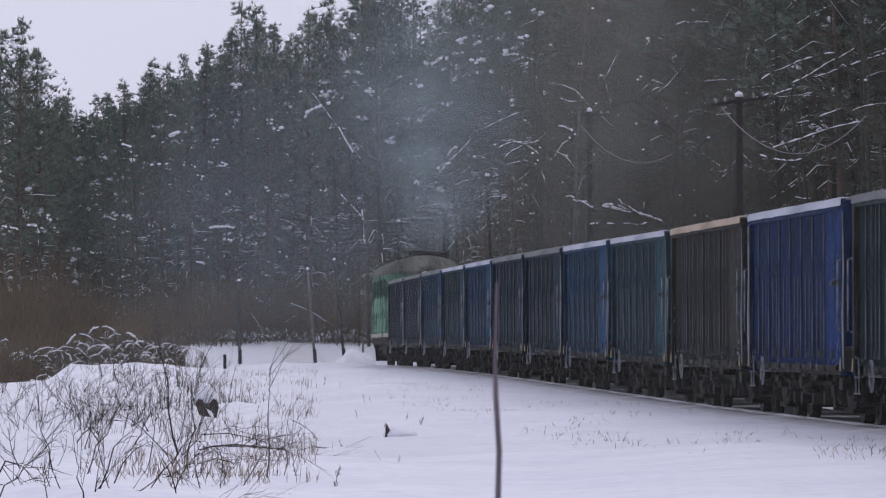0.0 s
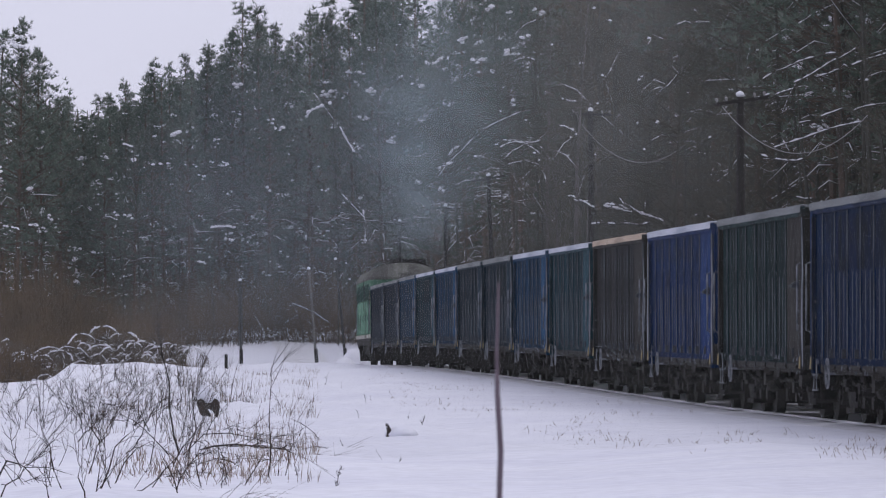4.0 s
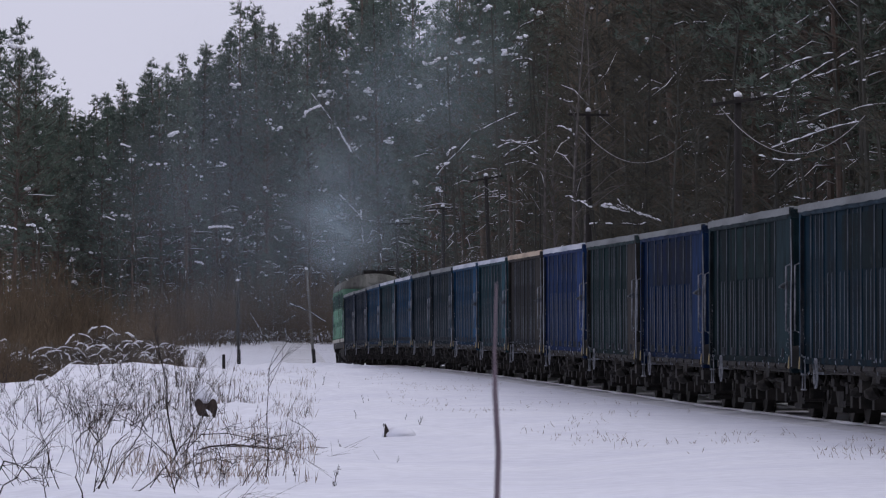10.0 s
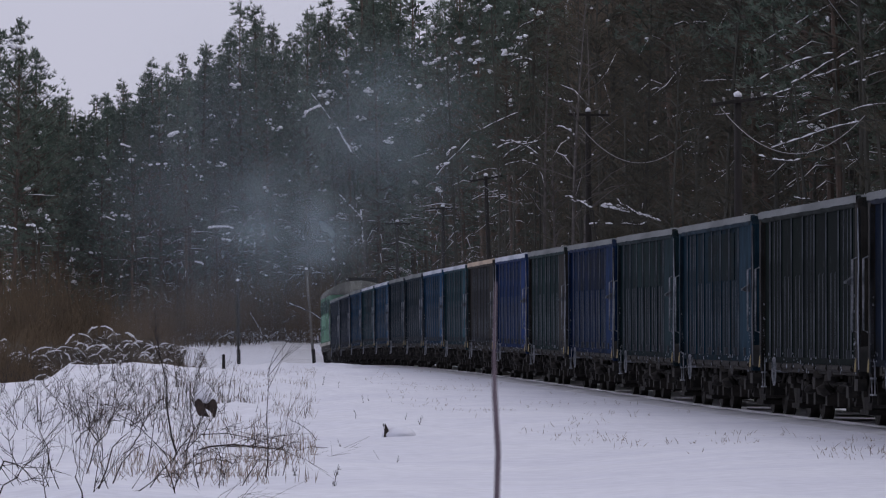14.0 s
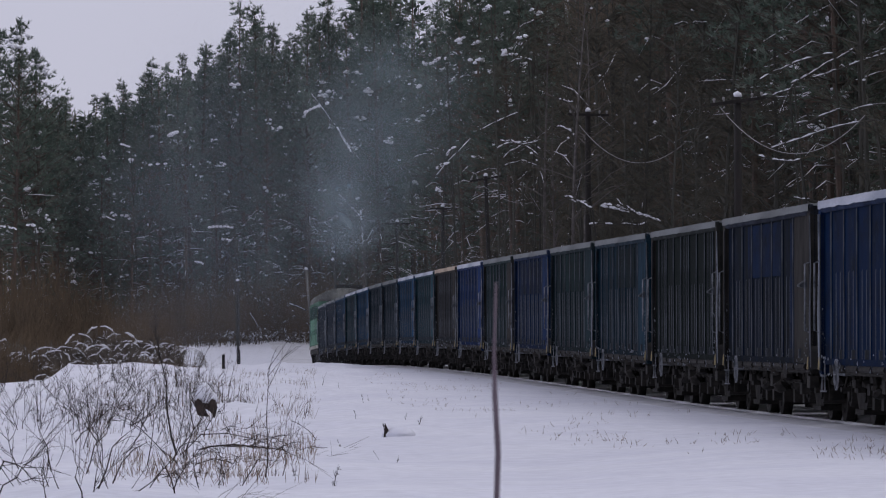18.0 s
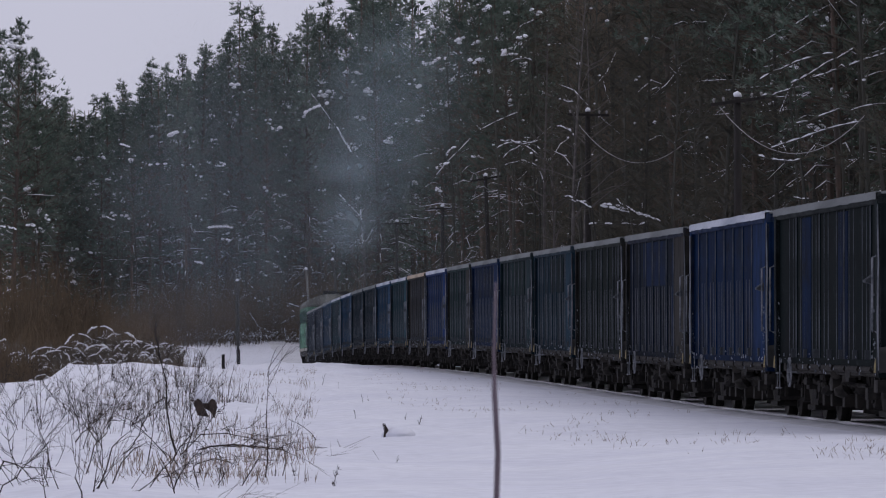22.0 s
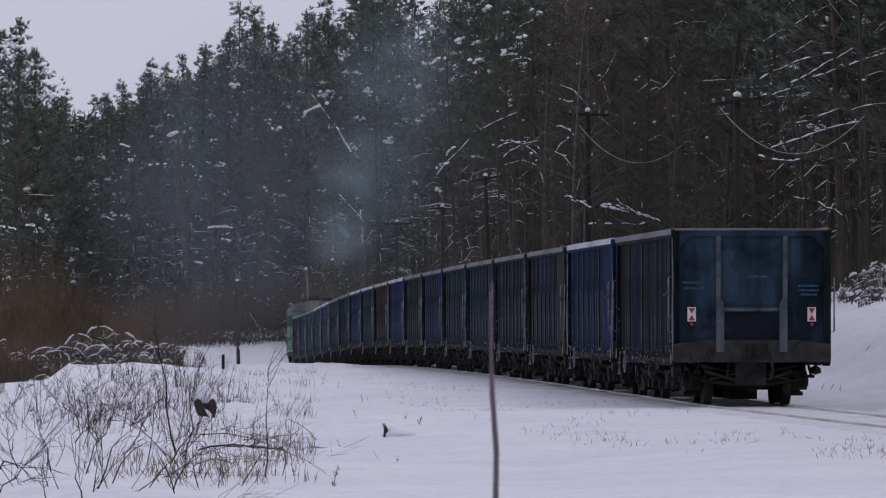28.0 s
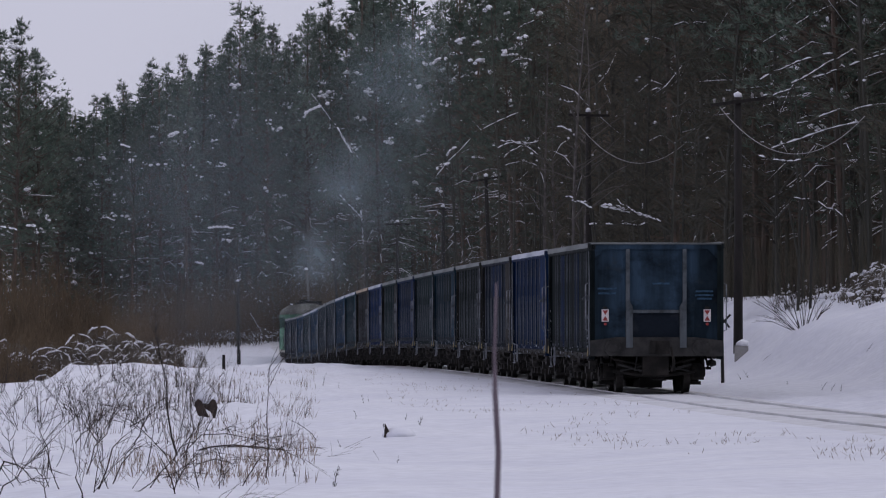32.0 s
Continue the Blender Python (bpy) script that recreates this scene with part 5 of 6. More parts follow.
# ---- scrub ----
def thicket(name, seed, x, y, width, height, stems, mat, label, snow=0.0, fan=0.35):
    """A shrub of many thin upright stems, with side twigs."""
    r = random.Random(seed)
    z = ground_z(x, y)
    w = thing(name, label, "shrub", "shrubs", at=pose(x, y, z))
    clumps, caps = [Build() for _ in range(4 if name == "willow_thicket" else 1)], Build()
    for i in range(stems):
        b = clumps[i % len(clumps)]
        a, q = r.uniform(0, 2 * math.pi), r.random() ** 0.6 * width / 2
        p = Vector((math.cos(a) * q, math.sin(a) * q, -0.2))
        h = height * r.uniform(0.45, 1.05) * (1.1 - 0.5 * q / width)
        d = Vector((math.cos(a) * fan * r.random() * h * 0.5, math.sin(a) * fan * r.random() * h * 0.5, h))
        m = p + d * 0.5 + Vector((r.gauss(0, 0.07 * h), r.gauss(0, 0.05 * h), 0))
        k = 0.55 if name == "leafless_bush" else 1.0
        b.tube([p, m, p + d], [0.018 * k, 0.012 * k, 0.004], 3)
        for _ in range(5):
            s = p + d * r.uniform(0.3, 0.95)
            e = Vector((r.gauss(0, 0.3), r.gauss(0, 0.3), r.uniform(0.3, 0.9))) * height * 0.14
            b.blade(s, e, 0.014 * k, e.orthogonal().normalized())
        if r.random() < snow:
            out = Vector((math.cos(a), math.sin(a), 0)) * height * r.uniform(0.1, 0.3)
            top = p + d * r.uniform(0.7, 1.0)
            tip = top + out * 1.2 - Vector((0, 0, height * r.uniform(0.05, 0.3)))
            crest = top + out * 0.4 + Vector((0, 0, height * 0.05))
            b.tube([top, crest, tip], [0.01, 0.008, 0.004], 3)
            t = r.uniform(0.014, 0.042)
            caps.tube([top + Vector((0, 0, t)), crest + Vector((0, 0, t)), crest * 0.4 + tip * 0.6 + Vector((0, 0, t))], [t * 0.6, t, t * 0.45], 5)
            if r.random() < 0.35:
                caps.blob(crest, r.uniform(0.04, 0.12), r, 0.6)
    for b in clumps:
        tagged(part("stem_clump", b, mat, w), kind="stuff")
    if snow:
        tagged(part("snow_load", caps, SNOW_CAP, w, "caps of snow on the stems", True), kind="stuff")
    return w


def bowed_bush(seed, x, y, width, height, stems, snow, mat=None):
    """A bush pressed down into a few round arches, a roll of snow lying along the crest of each."""
    r = random.Random(seed)
    w = thing("snowy_bush", "brown bush bowed into arches under rolls of snow", "shrub", "shrubs", at=pose(x, y, ground_z(x, y)))
    b, caps = Build(), Build()
    arches = max(2, round(width * 2.6))
    for k in range(arches):
        half = r.uniform(0.16, 0.50) * min(1.4, 0.5 + height * 0.5)
        mid = Vector(((k + 0.5) / arches * width - width / 2 + r.gauss(0, 0.06), r.uniform(-0.5, 0.5) * width, 0))
        top = height * r.uniform(0.78, 1.0) - 0.25 * abs(mid.x)
        yaw = r.uniform(-0.7, 0.7)
        way = Vector((math.cos(yaw), math.sin(yaw), 0))

        def at(f, drop=1.0):
            return mid + way * half * math.cos(math.pi * (1 - f)) * 1.1 + Vector((0, 0, top - half * 1.1 * drop * (1 - math.sin(math.pi * f) ** 0.8)))

        for i in range(max(8, stems // arches)):
            f = r.uniform(0.05, 0.95)
            foot = mid + way * r.gauss(0, half * 0.4) + Vector((0, r.gauss(0, 0.15), -top * 0.05 - 0.15))
            crest, tip = at(f), at(0.0 if f < 0.5 else 1.0) + Vector((r.gauss(0, 0.08), r.gauss(0, 0.1), -r.uniform(0.0, 0.25)))
            b.tube([foot, foot * 0.4 + crest * 0.6 + way * (f - 0.5) * -0.12, crest, crest * 0.4 + tip * 0.6 + Vector((0, 0, 0.04)), tip], [0.011, 0.009, 0.007, 0.006, 0.003], 3)
            for _ in range(3):
                q = foot + (crest - foot) * r.uniform(0.4, 1.0)
                e = Vector((r.gauss(0, 0.3), r.gauss(0, 0.2), r.uniform(-0.5, 0.4))) * 0.45
                b.blade(q, e, 0.006, e.orthogonal().normalized())
            if r.random() < 0.3:
                e = Vector((r.gauss(0, 0.12), r.gauss(0, 0.1), r.uniform(0.12, 0.42)))
                b.tube([crest, crest + e * 0.5, crest + e], [0.006, 0.005, 0.003], 3)
        start = r.uniform(0.08, 0.25)
        while start < 0.85 and r.random() < 0.35 + snow * 0.9:
            stop = min(0.93, start + r.uniform(0.2, 0.5))
            t = r.uniform(0.018, 0.042)
            fs = np.linspace(start, stop, 6)
            caps.tube([at(f) + Vector((r.gauss(0, 0.02), r.gauss(0, 0.03), t * 0.8 + r.gauss(0, 0.016))) for f in fs], [t * (0.4 + 0.9 * math.sin(math.pi * (i + 0.5) / 6)) * r.uniform(0.7, 1.3) for i in range(6)], 6)
            start = stop + r.uniform(0.02, 0.2)
        for _ in range(9):
            q = at(r.uniform(0.05, 0.95)) + Vector((r.gauss(0, 0.08), -0.05, -r.uniform(0.05, 0.5)))
            e = Vector((r.gauss(0, 0.07), 0, r.gauss(0, 0.05)))
            caps.tube([q - e, q + Vector((0, 0, 0.015)), q + e], [0.006, r.uniform(0.012, 0.026), 0.006], 4)
    tagged(part("stem_clump", b, mat or BRUSH, w), kind="stuff")
    if caps.v:
        tagged(part("snow_load", caps, SNOW_CAP, w, "rolls of snow along the bowed stems", True), kind="stuff")
    return w


def on_slope(px, py):
    """How far ahead the line of sight along a bearing meets the snow."""
    for d in np.arange(120, 430, 0.5):
        if ground_z(spot(px, d), d) >= top_at(py, d):
            return float(d)
    return 430.0


def snow_heap(seed, px, py, rx, h):
    """Rounded lumps of snow that bury a bush on the bank."""
    r = random.Random(seed)
    d = on_slope(px, py)
    x = spot(px, d)
    w = thing("snow_heap", "rounded heap of snow over a buried bush", "snow heap", "snow heaps on the bank", at=pose(x, d, ground_z(x, d) - 0.05))
    b = Build()
    for k in range(5):
        b.dome((r.uniform(-rx, rx), r.uniform(-0.3, 0.3), 0), rx * r.uniform(0.35, 0.6), rx * r.uniform(0.4, 0.7), h * r.uniform(0.55, 1.0), r, 0.12)
    part("lump", b, SNOW_CAP, w, smooth=True)


def plant_scrub():
    r = random.Random(5)
    for i, px in enumerate(range(1362, 1580, 12)):
        py = 526 + 8 * math.sin(px * 0.05) + r.uniform(-4, 4)
        d = on_slope(px, py)
        tall = 0.5 if px > 1505 else r.uniform(0.2, 0.35)
        thicket("snowy_bush", 1500 + i, spot(px, d), d, 0.8, tall, 30, BRUSH, "low bush weighed down with caps of snow", 0.5, 0.9)
    for i, (px, py, rx, h) in enumerate(((1462, 525, 0.22, 0.2), (1430, 520, 0.25, 0.22), (1385, 512, 0.25, 0.2))):
        snow_heap(1600 + i, px, py, rx, h)
    for i, (px, py, wd, h) in enumerate(((1535, 526, 0.8, 0.75), (1556, 522, 1.0, 0.95), (1575, 522, 1.0, 1.0), (1512, 530, 0.6, 0.4), (1545, 536, 0.7, 0.45), (1345, 515, 0.8, 0.35), (1375, 520, 0.7, 0.3), (1440, 522, 0.7, 0.35))):
        d = on_slope(px, py)
        bowed_bush(1650 + i, spot(px, d), d, wd, h, 46, 0.55)
    for i, (px, d, wd, h, n) in enumerate(((-10, 262, 5, 6.3, 620), (50, 270, 5, 6.6, 620), (105, 275, 4.5, 6.0, 560), (150, 285, 4, 5.0, 440), (190, 300, 4, 4.2, 400), (240, 320, 5, 3.6, 380),
                                           (20, 250, 4, 3.5, 420), (300, 440, 7, 5.0, 180), (350, 445, 7, 5.2, 180), (480, 452, 7, 5.4, 180), (540, 452, 7, 5.4, 180), (610, 446, 6, 5.0, 160))):
        far = d > 430
        thicket("willow_thicket", i, spot(px, d), d, wd * (1.5 if far else 1), h * (1.1 if far else 1), n * 2 if far else n, WILLOW,
                "thicket of thin grey-brown leafless stems below the wood" if far else "dense thicket of thin reddish-brown leafless willow stems", fan=0.9 if far else 0.35)
    for i, (px, d, wd, py, sn) in enumerate(((48, 228, 1.1, 607, 0.5), (62, 226, 1.4, 604, 0.5), (95, 229, 1.1, 612, 0.5), (118, 231, 1.3, 606, 0.5), (140, 233, 1.5, 610, 0.45), (165, 240, 1.5, 600, 0.3),
                                             (178, 246, 2.0, 577, 0.5), (205, 243, 1.7, 588, 0.45), (232, 240, 1.5, 588, 0.4), (255, 238, 1.6, 600, 0.4), (285, 244, 1.5, 602, 0.5), (312, 246, 1.4, 606, 0.5), (105, 222, 1.5, 640, 0.3),
                                             (150, 224, 1.5, 630, 0.3), (190, 226, 1.6, 628, 0.4), (225, 228, 1.6, 622, 0.3), (265, 230, 1.6, 622, 0.4), (20, 236, 1.0, 597, 0.4), (72, 214, 1.1, 662, 0.35), (60, 236, 1.6, 612, 0.2))):
        x = spot(px, d)
        bowed_bush(50 + i, x, d, wd, max(0.35, top_at(py, d) - ground_z(x, d)), 150, sn)
    for i, (px, d, wd, py) in enumerate(((5, 222, 2.2, 585), (35, 220, 2.0, 600), (70, 219, 1.8, 622), (-15, 218, 2.0, 590), (20, 216, 1.8, 630))):
        x = spot(px, d)
        thicket("willow_thicket", 80 + i, x, d, wd, max(0.5, top_at(py, d) - ground_z(x, d)), 150, WILLOW, "dense thicket of thin reddish-brown leafless willow stems")
    for i in range(40):
        px = r.uniform(1300, 1590)
        y = r.uniform(180, 215)
        x = spot(px, y)
        u, o = near_track(x, y)
        if o > 10.6:
            big = False
            thicket("snowy_bush", 90 + i, x, y, 1.2, 1.35 if big else r.uniform(0.35, 0.8), 60 if big else 34, WEED, "low bush weighed down with caps of snow", 0.45 if big else 0.22, 0.9)
    for i in range(84):
        px = r.uniform(900, 1600)
        y = r.uniform(188, 300)
        x = spot(px, y)
        u, o = near_track(x, y)
        if 9.5 < o < 16:
            thicket("leafless_bush", 400 + i, x, y, r.uniform(1.5, 2.6), r.uniform(2.0, 4.5), 46, TWIG, "tall thin leafless underwood at the forest edge", 0.0, 0.6)
    for j, (px, d, rx, h) in enumerate(((622, 395, 0.9, 1.3), (640, 398, 0.8, 0.9), (605, 392, 0.8, 0.8))):
        x = spot(px, d)
        w = thing("snow_heap", "rounded heap of snow over a buried bush", "snow heap", "snow heaps on the bank", at=pose(x, d, ground_z(x, d) - 0.05))
        part("lump", Build().dome((0, 0, 0), rx, rx, h, r, 0.12).dome((rx * 0.4, 0, 0), rx * 0.7, rx * 0.7, h * 0.7, r, 0.12), SNOW_CAP, w, smooth=True)
    for i in range(20):
        px = r.uniform(310, 640)
        y = r.uniform(445, 451)
        thicket("snowy_bush", 130 + i, spot(px, y), y, 2.5, r.uniform(0.7, 1.5), 40, WEED, "low bush weighed down with caps of snow", 0.9, 0.8)
    for i, (px, d, wd, h, n) in enumerate(((345, 118, 1.0, 1.0, 9), (395, 120, 1.2, 0.8, 8), (330, 114, 1.0, 1.1, 9), (425, 128, 1.2, 0.7, 7), (300, 120, 1.2, 1.1, 9))):
        thicket("leafless_bush", 1700 + i, spot(px, d), d, wd, h, n, BRUSH, "pale brown leafless bush in the snow", 0.0, 0.6)
    for i in range(18):
        px, d = r.uniform(0, 430) if i < 12 else r.uniform(240, 330), r.uniform(88, 172)
        x = spot(px, d)
        thicket("leafless_bush", 230 + i, x, d, r.uniform(0.6, 1.4), r.uniform(0.5, 1.05), r.randint(4, 9), WEED, "small dark leafless bush in the snow", 0.0, 0.8)
    d = on_slope(1418, 578)
    x = spot(1418, d)
    fan = thing("leafless_bush", "leafless bush fanning out of the snow bank", "shrub", "shrubs", at=pose(x, d, ground_z(x, d)))
    for k in range(22):
        f = k / 21
        a = math.radians(168 - 128 * f) + r.gauss(0, 0.05)
        ln = r.uniform(0.75, 1.25) * (1.25 if 0.1 < f < 0.9 else 1.0)
        foot = Vector((-0.28 + 0.55 * f + r.gauss(0, 0.04), r.gauss(0, 0.08), -0.1))
        tip = foot + Vector((math.cos(a) * ln, r.gauss(0, 0.15), math.sin(a) * ln * 0.95 + 0.1))
        mid = (foot + tip) * 0.5 + Vector((0, 0, 0.09))
        b = Build().tube([foot, mid, tip], [0.012, 0.009, 0.003], 4)
        for _ in range(5):
            q = mid + (tip - mid) * r.uniform(-0.5, 0.85)
            e = ((tip - foot).normalized() + Vector((r.gauss(0, 0.35), r.gauss(0, 0.25), r.gauss(0.1, 0.25)))) * r.uniform(0.12, 0.34)
            b.tube([q, q + e * 0.55 + Vector((0, 0, 0.01)), q + e], [0.006, 0.005, 0.002], 3)
        part("stem", b, WEED, fan)


plant_scrub()


def weed(seed, x, y, height, lean=0.2, twigs=6, radius=0.011, label="dark dry weed stem standing in the snow"):
    r = random.Random(seed)
    w = thing("weed", label, "weed", "weeds in the snow", at=pose(x, y, ground_z(x, y)))
    b, fine = Build(), Build()
    way = r.choice((-1, 1))
    bow, kink = r.uniform(-0.35, 0.6) * lean, r.gauss(0, 0.05)

    def at(f):
        return Vector((way * height * (lean * 0.6 * f + bow * f * f) + height * kink * math.sin(5 * f), height * 0.2 * lean * f, height * (f - 0.35 * lean * f * f) - 0.1 * (1 - f)))

    fs = (0, 0.2, 0.4, 0.6, 0.8, 1.0)
    b.tube([at(f) for f in fs], [radius * (1 - 0.78 * f) for f in fs], 4)
    for i in range(twigs):
        f = r.uniform(0.2, 0.92)
        s = at(f)
        along = (at(min(1.0, f + 0.1)) - s).normalized()
        side = r.choice((-1, 1))
        e = (along + Vector((side * r.uniform(0.35, 0.8), r.gauss(0, 0.3), 0))).normalized() * height * r.uniform(0.10, 0.36) * (1.2 - 0.6 * f)
        m = s + e * 0.55 + Vector((0, 0, -0.03 * height))
        fine.tube([s, m, s + e + Vector((0, 0, 0.05 * height))], [radius * 0.5, radius * 0.38, radius * 0.15], 3)
        for _ in range(r.randint(0, 2)):
            g = (e + Vector((r.gauss(0, 0.25), r.gauss(0, 0.2), r.gauss(0, 0.18))) * height * 0.4) * r.uniform(0.25, 0.5)
            fine.tube([m, m + g], [radius * 0.3, radius * 0.12], 3)
    part("stem", b, WEED, w)
    if twigs:
        tagged(part("twig_spray", fine, WEED, w), kind="stuff")
    return w


def plant_weeds():
    r = random.Random(8)
    for i in range(165):
        px = 590 * r.random() ** 1.25 - 10 if i % 6 else r.uniform(560, 760)
        d = 52 + 100 * r.random()
        if px > 420 and r.random() < 0.5:
            continue
        weed(300 + i, spot(px, d), d, r.uniform(0.3, 1.0) * (0.75 if d < 72 else 1.0) * (1.2 if px < 420 else 0.5 if px < 600 else 0.22), r.uniform(0.05, 0.9), r.randint(2, 9), r.uniform(0.0045, 0.0105))

    for i in range(120):
        px, d = r.uniform(-10, 370), r.uniform(92, 168)
        weed(1800 + i, spot(px, d), d, r.uniform(0.4, 1.05), r.uniform(0.25, 1.2), r.randint(5, 11), r.uniform(0.004, 0.008), "thin bowed leafless shoot in the snow")

    for i, (px, py) in enumerate(((1312, 672), (1322, 668), (1450, 690), (1468, 692), (1484, 694), (1395, 682), (1530, 628), (1348, 640))):
        d = on_slope(px, py)
        weed(1950 + i, spot(px, d), d, r.uniform(0.15, 0.32), r.uniform(0.3, 1.1), r.randint(2, 5), 0.008, "small dark twig sticking out of the snow bank")


plant_weeds()


def bent_branch(seed, px0, d, px1, rise, bow, radius, twigs):
    """A long branch that springs out of the snow and leans over, with side twigs."""
    r = random.Random(seed)
    x0, x1 = spot(px0, d), spot(px1, d)
    z0 = ground_z(x0, d)
    w = thing("fallen_branch", "long dark leafless branch bent over the snow", "branch", "branches over the snow", at=pose(x0, d, z0))
    b, fine = Build(), Build()

    def at(f):
        return Vector(((x1 - x0) * f, 0.4 * f, -0.06 + rise * f + bow * math.sin(math.pi * f ** 0.8)))

    fs = [0, 0.18, 0.36, 0.55, 0.75, 1.0]
    radius *= 0.72
    b.tube([at(f) + Vector((r.gauss(0, 0.02), 0, r.gauss(0, 0.025))) for f in fs], [radius * (1 - 0.8 * f) for f in fs], 5)
    along = at(1.0) - at(0.5)
    for i in range(twigs):
        f = r.uniform(0.25, 0.98)
        e = (along.normalized() + Vector((r.gauss(0, 0.35), r.gauss(0, 0.3), r.gauss(0.1, 0.5)))).normalized() * r.uniform(0.2, 0.75)
        m = at(f) + e * 0.5 + Vector((0, 0, 0.04))
        fine.tube([at(f), m, at(f) + e], [radius * 0.4, radius * 0.3, radius * 0.12], 3)
        for _ in range(2):
            g = (e + Vector((r.gauss(0, 0.2), 0, r.gauss(0, 0.2)))) * r.uniform(0.3, 0.6)
            fine.tube([m, m + g], [radius * 0.22, radius * 0.1], 3)
    part("branch", b, WEED, w)
    tagged(part("twig_spray", fine, WEED, w), kind="stuff")


for i, row in enumerate(((312, 76, 268, 1.75, 0.0, 0.021, 9), (322, 78, 575, -0.05, 0.10, 0.02, 16), (305, 74, 560, -0.1, 0.42, 0.012, 14), (318, 70, 480, -0.1, 0.25, 0.012, 10),
                         (300, 75, 175, 0.62, 0.1, 0.012, 7), (268, 92, 175, 0.55, 0.25, 0.013, 8), (300, 68, 400, 0.05, 0.3, 0.011, 9), (-15, 62, 75, -0.15, 0.12, 0.022, 6),
                         (-25, 60, 60, 0.1, 0.3, 0.018, 6), (130, 88, 175, 0.45, 0.02, 0.016, 7), (178, 88, 128, 0.5, 0.05, 0.016, 7), (235, 86, 262, 0.55, 0.02, 0.017, 4),
                         (470, 62, 471, 1.25, 0.0, 0.012, 5), (330, 72, 345, 1.2, 0.0, 0.012, 10), (345, 88, 372, 0.75, 0.1, 0.012, 8), (500, 66, 522, 0.7, 0.05, 0.008, 5),
                         (90, 66, 60, 0.8, 0.1, 0.012, 9), (150, 62, 200, 0.7, 0.1, 0.012, 9), (420, 60, 500, 0.5, 0.2, 0.01, 9), (200, 60, 290, 0.35, 0.3, 0.011, 9))):
    bent_branch(700 + i, *row)
near_rows = random.Random(31)
for i in range(8):
    p0 = near_rows.uniform(-20, 470)
    bent_branch(740 + i, p0, near_rows.uniform(50, 60), p0 + near_rows.uniform(-110, 110), near_rows.uniform(0.15, 0.75), near_rows.uniform(0.0, 0.2), near_rows.uniform(0.007, 0.013), near_rows.randint(4, 9))


def dry_grass():
    """Thin dry grass pricking through the snow."""
    r = random.Random(13)
    b = Build()
    for i in range(9000):
        d = 60 + 150 * r.random() ** 1.3
        px = r.uniform(150, 560) if i % 2 else r.uniform(640, 1600)
        x = spot(px, d)
        u, o = near_track(x, d)
        if o > -1.9:
            continue
        if i % 2 == 0 and (-o > 6.5 or noise.noise(Vector((x * 0.7, d * 0.16, 4))) < 0.14):
            continue
        if i % 2 and noise.noise(Vector((x * 0.6, d * 0.15, 9))) < 0.0:
            continue
        p = Vector((x, d, ground_z(x, d) - 0.02))
        g = Vector((r.gauss(0, 0.06), r.gauss(0, 0.05), r.uniform(0.05, 0.22) * (0.55 if i % 2 == 0 else 1.3)))
        b.blade(p, g, 0.004, Vector((1, 0, 0)))
    tagged(part("dry_grass", b, GRASS), "thin dry grass pricking through the snow", "grass", kind="stuff")


dry_grass()


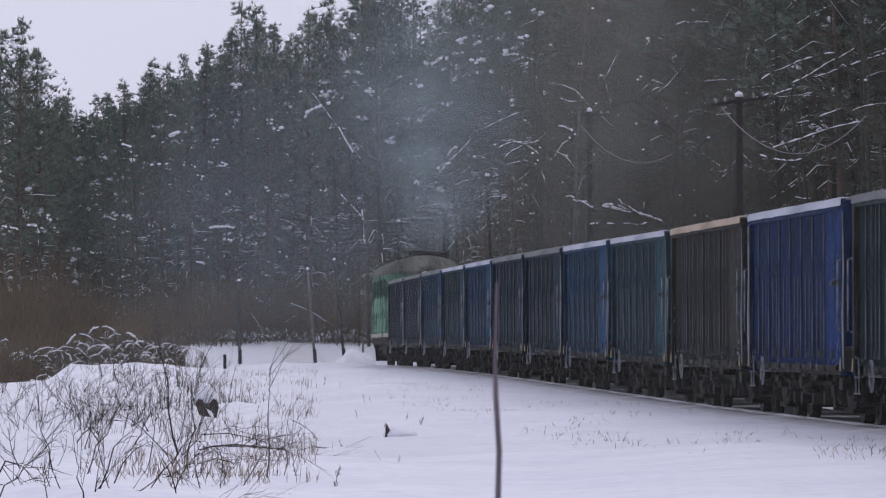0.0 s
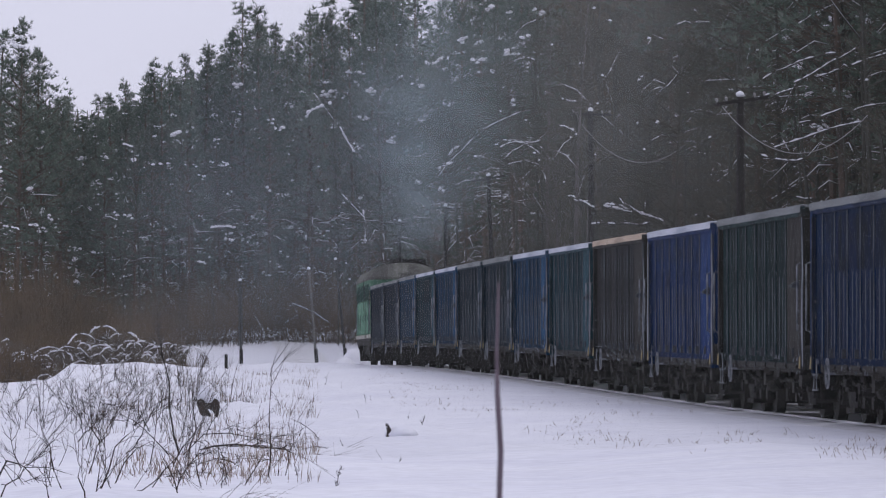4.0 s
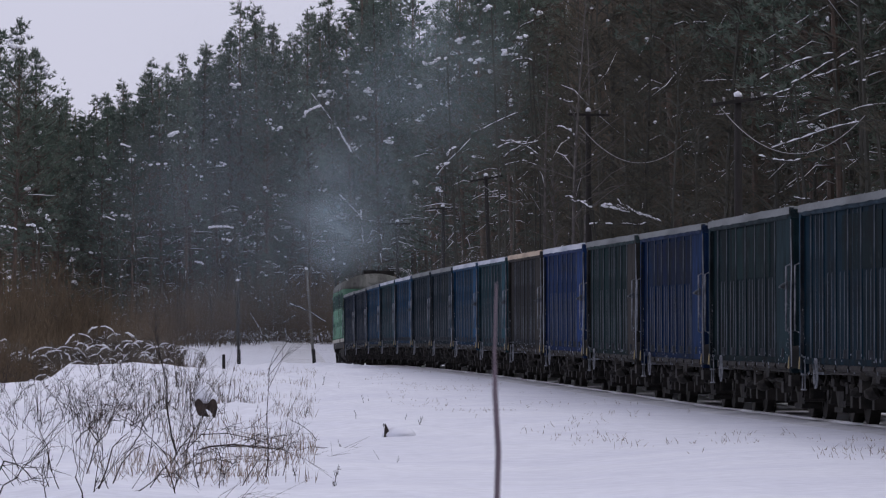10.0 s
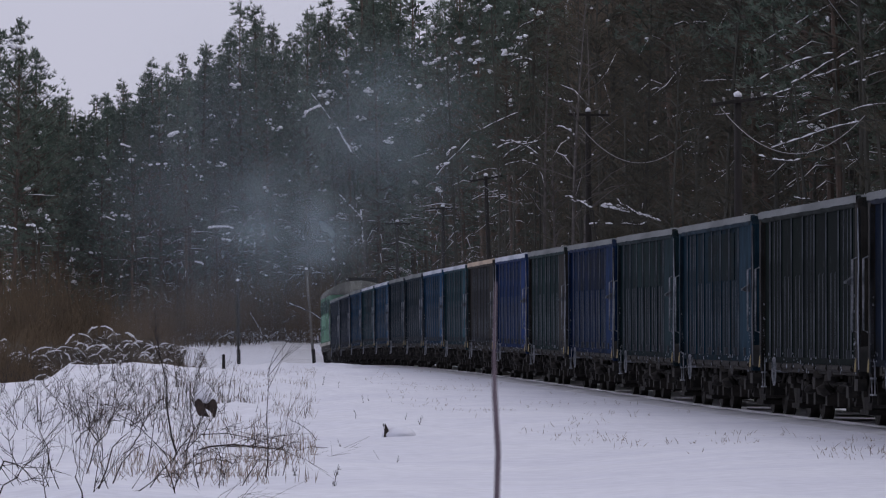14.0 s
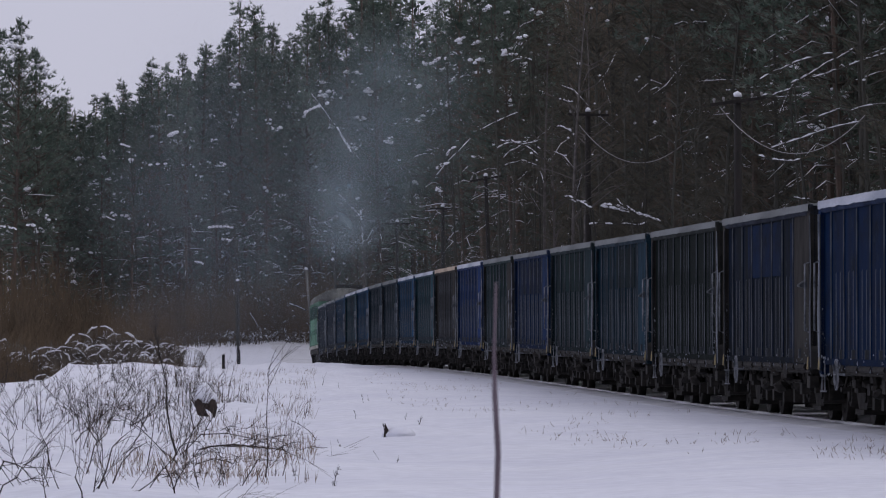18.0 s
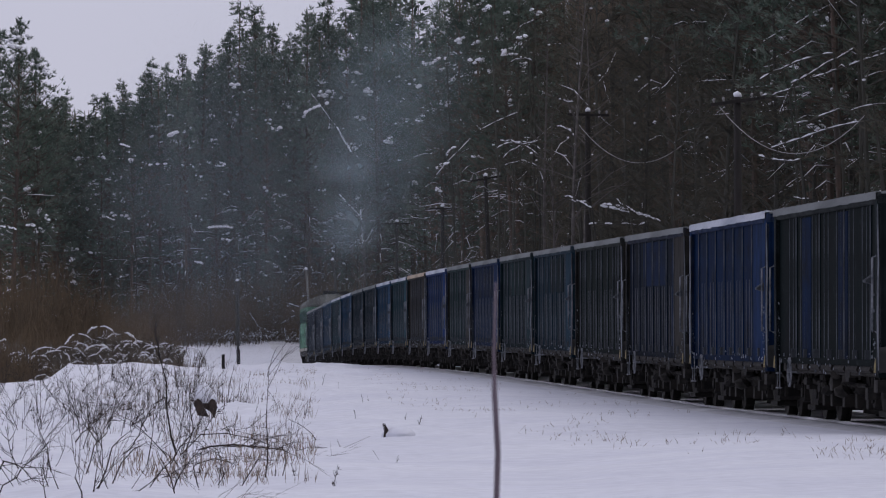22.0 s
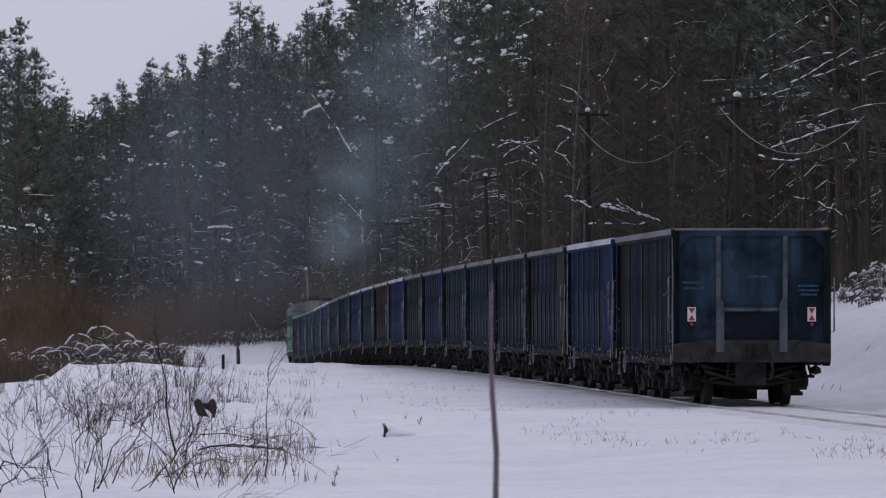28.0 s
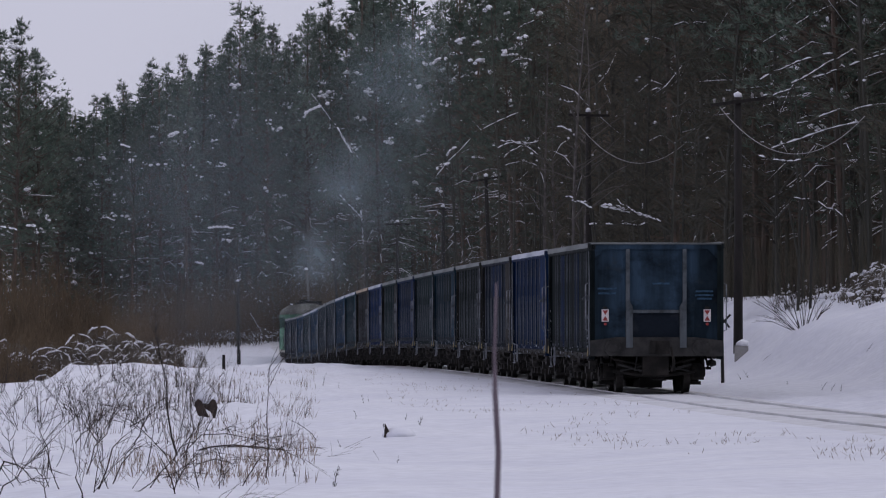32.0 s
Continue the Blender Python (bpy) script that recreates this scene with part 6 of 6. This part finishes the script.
def small_things():
    r = random.Random(2)
    # rotten stump under a cap of snow
    x, y = spot(366, 107), 107
    z = ground_z(x, y)
    w = thing("tree_stump", "split dark rotten stump under a round cap of snow", "stump", at=pose(x, y, z))
    b = Build()

    def splinter(outline, y0, y1):
        """A split piece of the stump, its outline given across and up."""
        b.prism([((a - 366) * 0.01036, (738 - h) * 0.01036) for a, h in outline], y0, y1)

    splinter(((343, 690), (350, 684), (357, 688), (361, 700), (368, 714), (377, 727), (382, 746), (371, 744), (357, 723), (348, 708)), -0.12, 0.1)
    splinter(((369, 691), (375, 684), (381, 687), (384, 700), (380, 716), (383, 744), (374, 732), (376, 713), (370, 705)), -0.06, 0.14)
    splinter(((351, 690), (377, 689), (376, 703), (369, 706), (362, 701), (355, 702)), -0.02, 0.17)
    splinter(((362, 718), (370, 716), (376, 728), (378, 742), (370, 740)), 0.02, 0.18)
    part("wood", b, STUMP, w)
    c = Build().dome((-0.07, 0.06, 0.53), 0.185, 0.17, 0.32, r, 0.05).dome((0.06, 0.08, 0.52), 0.14, 0.14, 0.17, r)
    part("snow_cap", c, SNOW, w, "round cap of snow", True)
    # small stub
    x, y = spot(692, 91), 91
    w = thing("wooden_stub", "short dark stub poking out of the snow, snow-capped", "stub", at=pose(x, y, top_at(768, 91)))
    part("wood", Build().prism(((-0.125, -0.1), (0.01, -0.1), (-0.04, 0.05), (-0.1, 0.17)), -0.06, 0.06), STUMP, w)
    part("snow_cap", Build().dome((0.12, 0.15, -0.06), 0.27, 0.5, 0.18, r), SNOW, w, "", True)
    # short posts by the clearing
    for px, d, h in ((395, 232, 0.75),):
        x = spot(px, d)
        w = thing("wooden_post", "short dark wooden post in the snow", "post", "posts by the track", at=pose(x, d, ground_z(x, d)))
        part("post", Build().tube([(0, 0, -0.2), (0, 0, h)], [0.07, 0.06], 8), WOOD, w)
    # concrete stub at the foot of a pole, stake with a cross
    x, y = spot(1311, 174), 174
    w = thing("concrete_post", "grey concrete stub with a cap of snow at a pole's foot", "post", at=pose(x, y, top_at(645, 174)))
    part("post", Build().box(-0.2, 0.2, -0.15, 0.15, -0.6, 0.56), CONCRETE, w)
    part("snow_cap", Build().blob((0.03, 0, 0.62), 0.24, r, 0.6), SNOW_CAP, w, "", True)
    x, y = spot(1277, 158), 158
    w = thing("wooden_stake", "dark leaning stake with a nailed cross", "stake", at=pose(x, y, ground_z(x, y)))
    part("stake", Build().tube([(0.02, 0, -0.2), (-0.02, 0, 1.9)], [0.05, 0.04], 6), WOOD, w)
    cr = Build()
    cr.tube([(-0.1, -0.06, 1.5), (0.22, -0.06, 1.85)], [0.03, 0.03], 5)
    cr.tube([(0.2, -0.06, 1.5), (-0.08, -0.06, 1.85)], [0.03, 0.03], 5)
    part("cross", cr, WOOD, w)


small_things()


def near_stem():
    """A single bare stem close to the lens."""
    d = 14.0
    x = spot(876, d)
    s = FOCAL / d
    w = thing("sapling", "single bare purple-brown sapling standing close by", "sapling", at=pose(x, d, top_at(960, d)))
    pts = [(0.004, 0, -1.2), (0.0, 0, 0), (0.006, 0, 160 / s), (-0.002, 0, 260 / s), (-0.004, 0, 330 / s), (0.0, 0, 460 / s)]
    part("stem", Build().tube(pts, [0.008, 0.007, 0.007, 0.0065, 0.004, 0.0025], 8), TWIG_NEAR, w, smooth=True)
    return w


STEM = near_stem()


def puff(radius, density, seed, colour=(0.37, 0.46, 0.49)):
    """One rigid, lumpy, shell-shaped puff of smoke or added haze veil, open to the back."""
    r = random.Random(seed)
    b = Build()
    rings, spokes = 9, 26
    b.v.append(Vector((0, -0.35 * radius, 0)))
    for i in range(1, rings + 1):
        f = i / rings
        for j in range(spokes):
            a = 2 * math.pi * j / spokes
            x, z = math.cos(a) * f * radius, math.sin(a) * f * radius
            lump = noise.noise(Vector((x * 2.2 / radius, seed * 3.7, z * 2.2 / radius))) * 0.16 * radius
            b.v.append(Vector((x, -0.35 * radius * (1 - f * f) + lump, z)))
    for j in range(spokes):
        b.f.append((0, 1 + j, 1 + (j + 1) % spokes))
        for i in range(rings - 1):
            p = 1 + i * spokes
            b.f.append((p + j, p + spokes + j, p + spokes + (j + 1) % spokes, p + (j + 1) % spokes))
    ob = part("smoke_haze_puff", b, smoke("smoke", radius, density, seed, colour), smooth=True)
    return tagged(ob, "thin grey puff of exhaust smoke or of added haze in the air", "smoke", "smoke of the locomotive", "stuff")


# radius, density and way of each puff: seconds, bearing across and up the view, distance
# tints of the added veils: lifted dark tones early on, haze in the distance
LIFT_VEIL = (0.375, 0.40, 0.37)
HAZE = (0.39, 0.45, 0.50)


def still(px, py, d):
    return (0, px, py, d), (32, px, py, d)


PUFFS = [(puff(3.2, 0.44, 2), ((0, 770, 370, 253), (3, 742, 365, 267), (6, 715, 378, 282), (9, 630, 412, 297), (10.5, 590, 425, 305), (13, 570, 422, 317), (19, 612, 400, 347), (23, 622, 400, 368), (28, 605, 420, 393), (32, 560, 460, 414))),
         (puff(5.2, 0.42, 3), ((0, 785, 255, 257), (3, 755, 245, 271), (6, 780, 280, 286), (9, 690, 340, 301), (13, 470, 400, 321), (19, 650, 310, 351), (25, 660, 300, 382), (32, 640, 330, 418))),
         (puff(7.2, 0.38, 4), ((0, 770, 140, 262), (3, 760, 140, 276), (6, 870, 150, 291), (9, 810, 130, 306), (13, 700, 230, 326), (19, 700, 180, 356), (25, 720, 150, 387), (32, 730, 150, 420))),
         # four wide veils, not exhaust: two lift the dark tones, two add haze
         (puff(14.0, 0.25, 11, LIFT_VEIL), ((0, 1080, 210, 215), (3.5, 1080, 200, 215), (6, 1080, 190, 215), (7.6, 1080, 130, 215), (9.0, 1100, -450, 215), (11, 1150, -1100, 215), (32, 1300, -2500, 215))),
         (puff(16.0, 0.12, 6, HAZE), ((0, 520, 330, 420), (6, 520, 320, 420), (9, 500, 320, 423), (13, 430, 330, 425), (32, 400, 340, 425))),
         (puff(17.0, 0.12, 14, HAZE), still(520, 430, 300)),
         (puff(17.0, 0.085, 10, LIFT_VEIL), ((0, 800, 330, 80), (3.5, 800, 320, 80), (5.5, 820, 300, 80), (7.6, 900, 100, 80), (9.0, 1300, -1500, 80), (11, 1800, -2600, 80), (32, 6000, -9000, 80)))]


def motions():
    for w, ahead, half in ROLLING:
        rows = []
        for t in range(0, 33):
            u = run(t) + ahead
            x0, y0, z0, _ = on_track(u - half)
            x1, y1, z1, _ = on_track(u + half)
            a = math.degrees(math.atan2(-(x1 - x0), y1 - y0))
            p = math.degrees(math.atan2(z1 - z0, 2 * half))
            rows.append((float(t), pose((x0 + x1) / 2, (y0 + y1) / 2, (z0 + z1) / 2, p, 0, a)))
        walk(w, rows)
        for c in w.children:
            if c.name.startswith("wheelset"):
                at = c.matrix_basis.translation.copy()
                walk(c, [(i * 4 / 30, Matrix.Translation(at) @ pose(0, 0, 0, -math.degrees((run(i * 4 / 30) - run(0)) / 0.475))) for i in range(241)])
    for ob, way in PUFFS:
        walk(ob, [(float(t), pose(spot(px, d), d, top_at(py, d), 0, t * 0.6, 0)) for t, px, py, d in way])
    base = STEM.matrix_basis.translation.copy()
    sway = [(0, 0.0), (3, 0.12), (6, 0.16), (9, 0.2), (13, 0.05), (17, 0.16), (23, 0.14), (25.5, 0.1), (28, -0.7), (30, 0.1), (32, 0.18)]
    walk(STEM, [(t, Matrix.Translation(base) @ pose(0, 0, 0, 0, a, 0)) for t, a in sway])


motions()
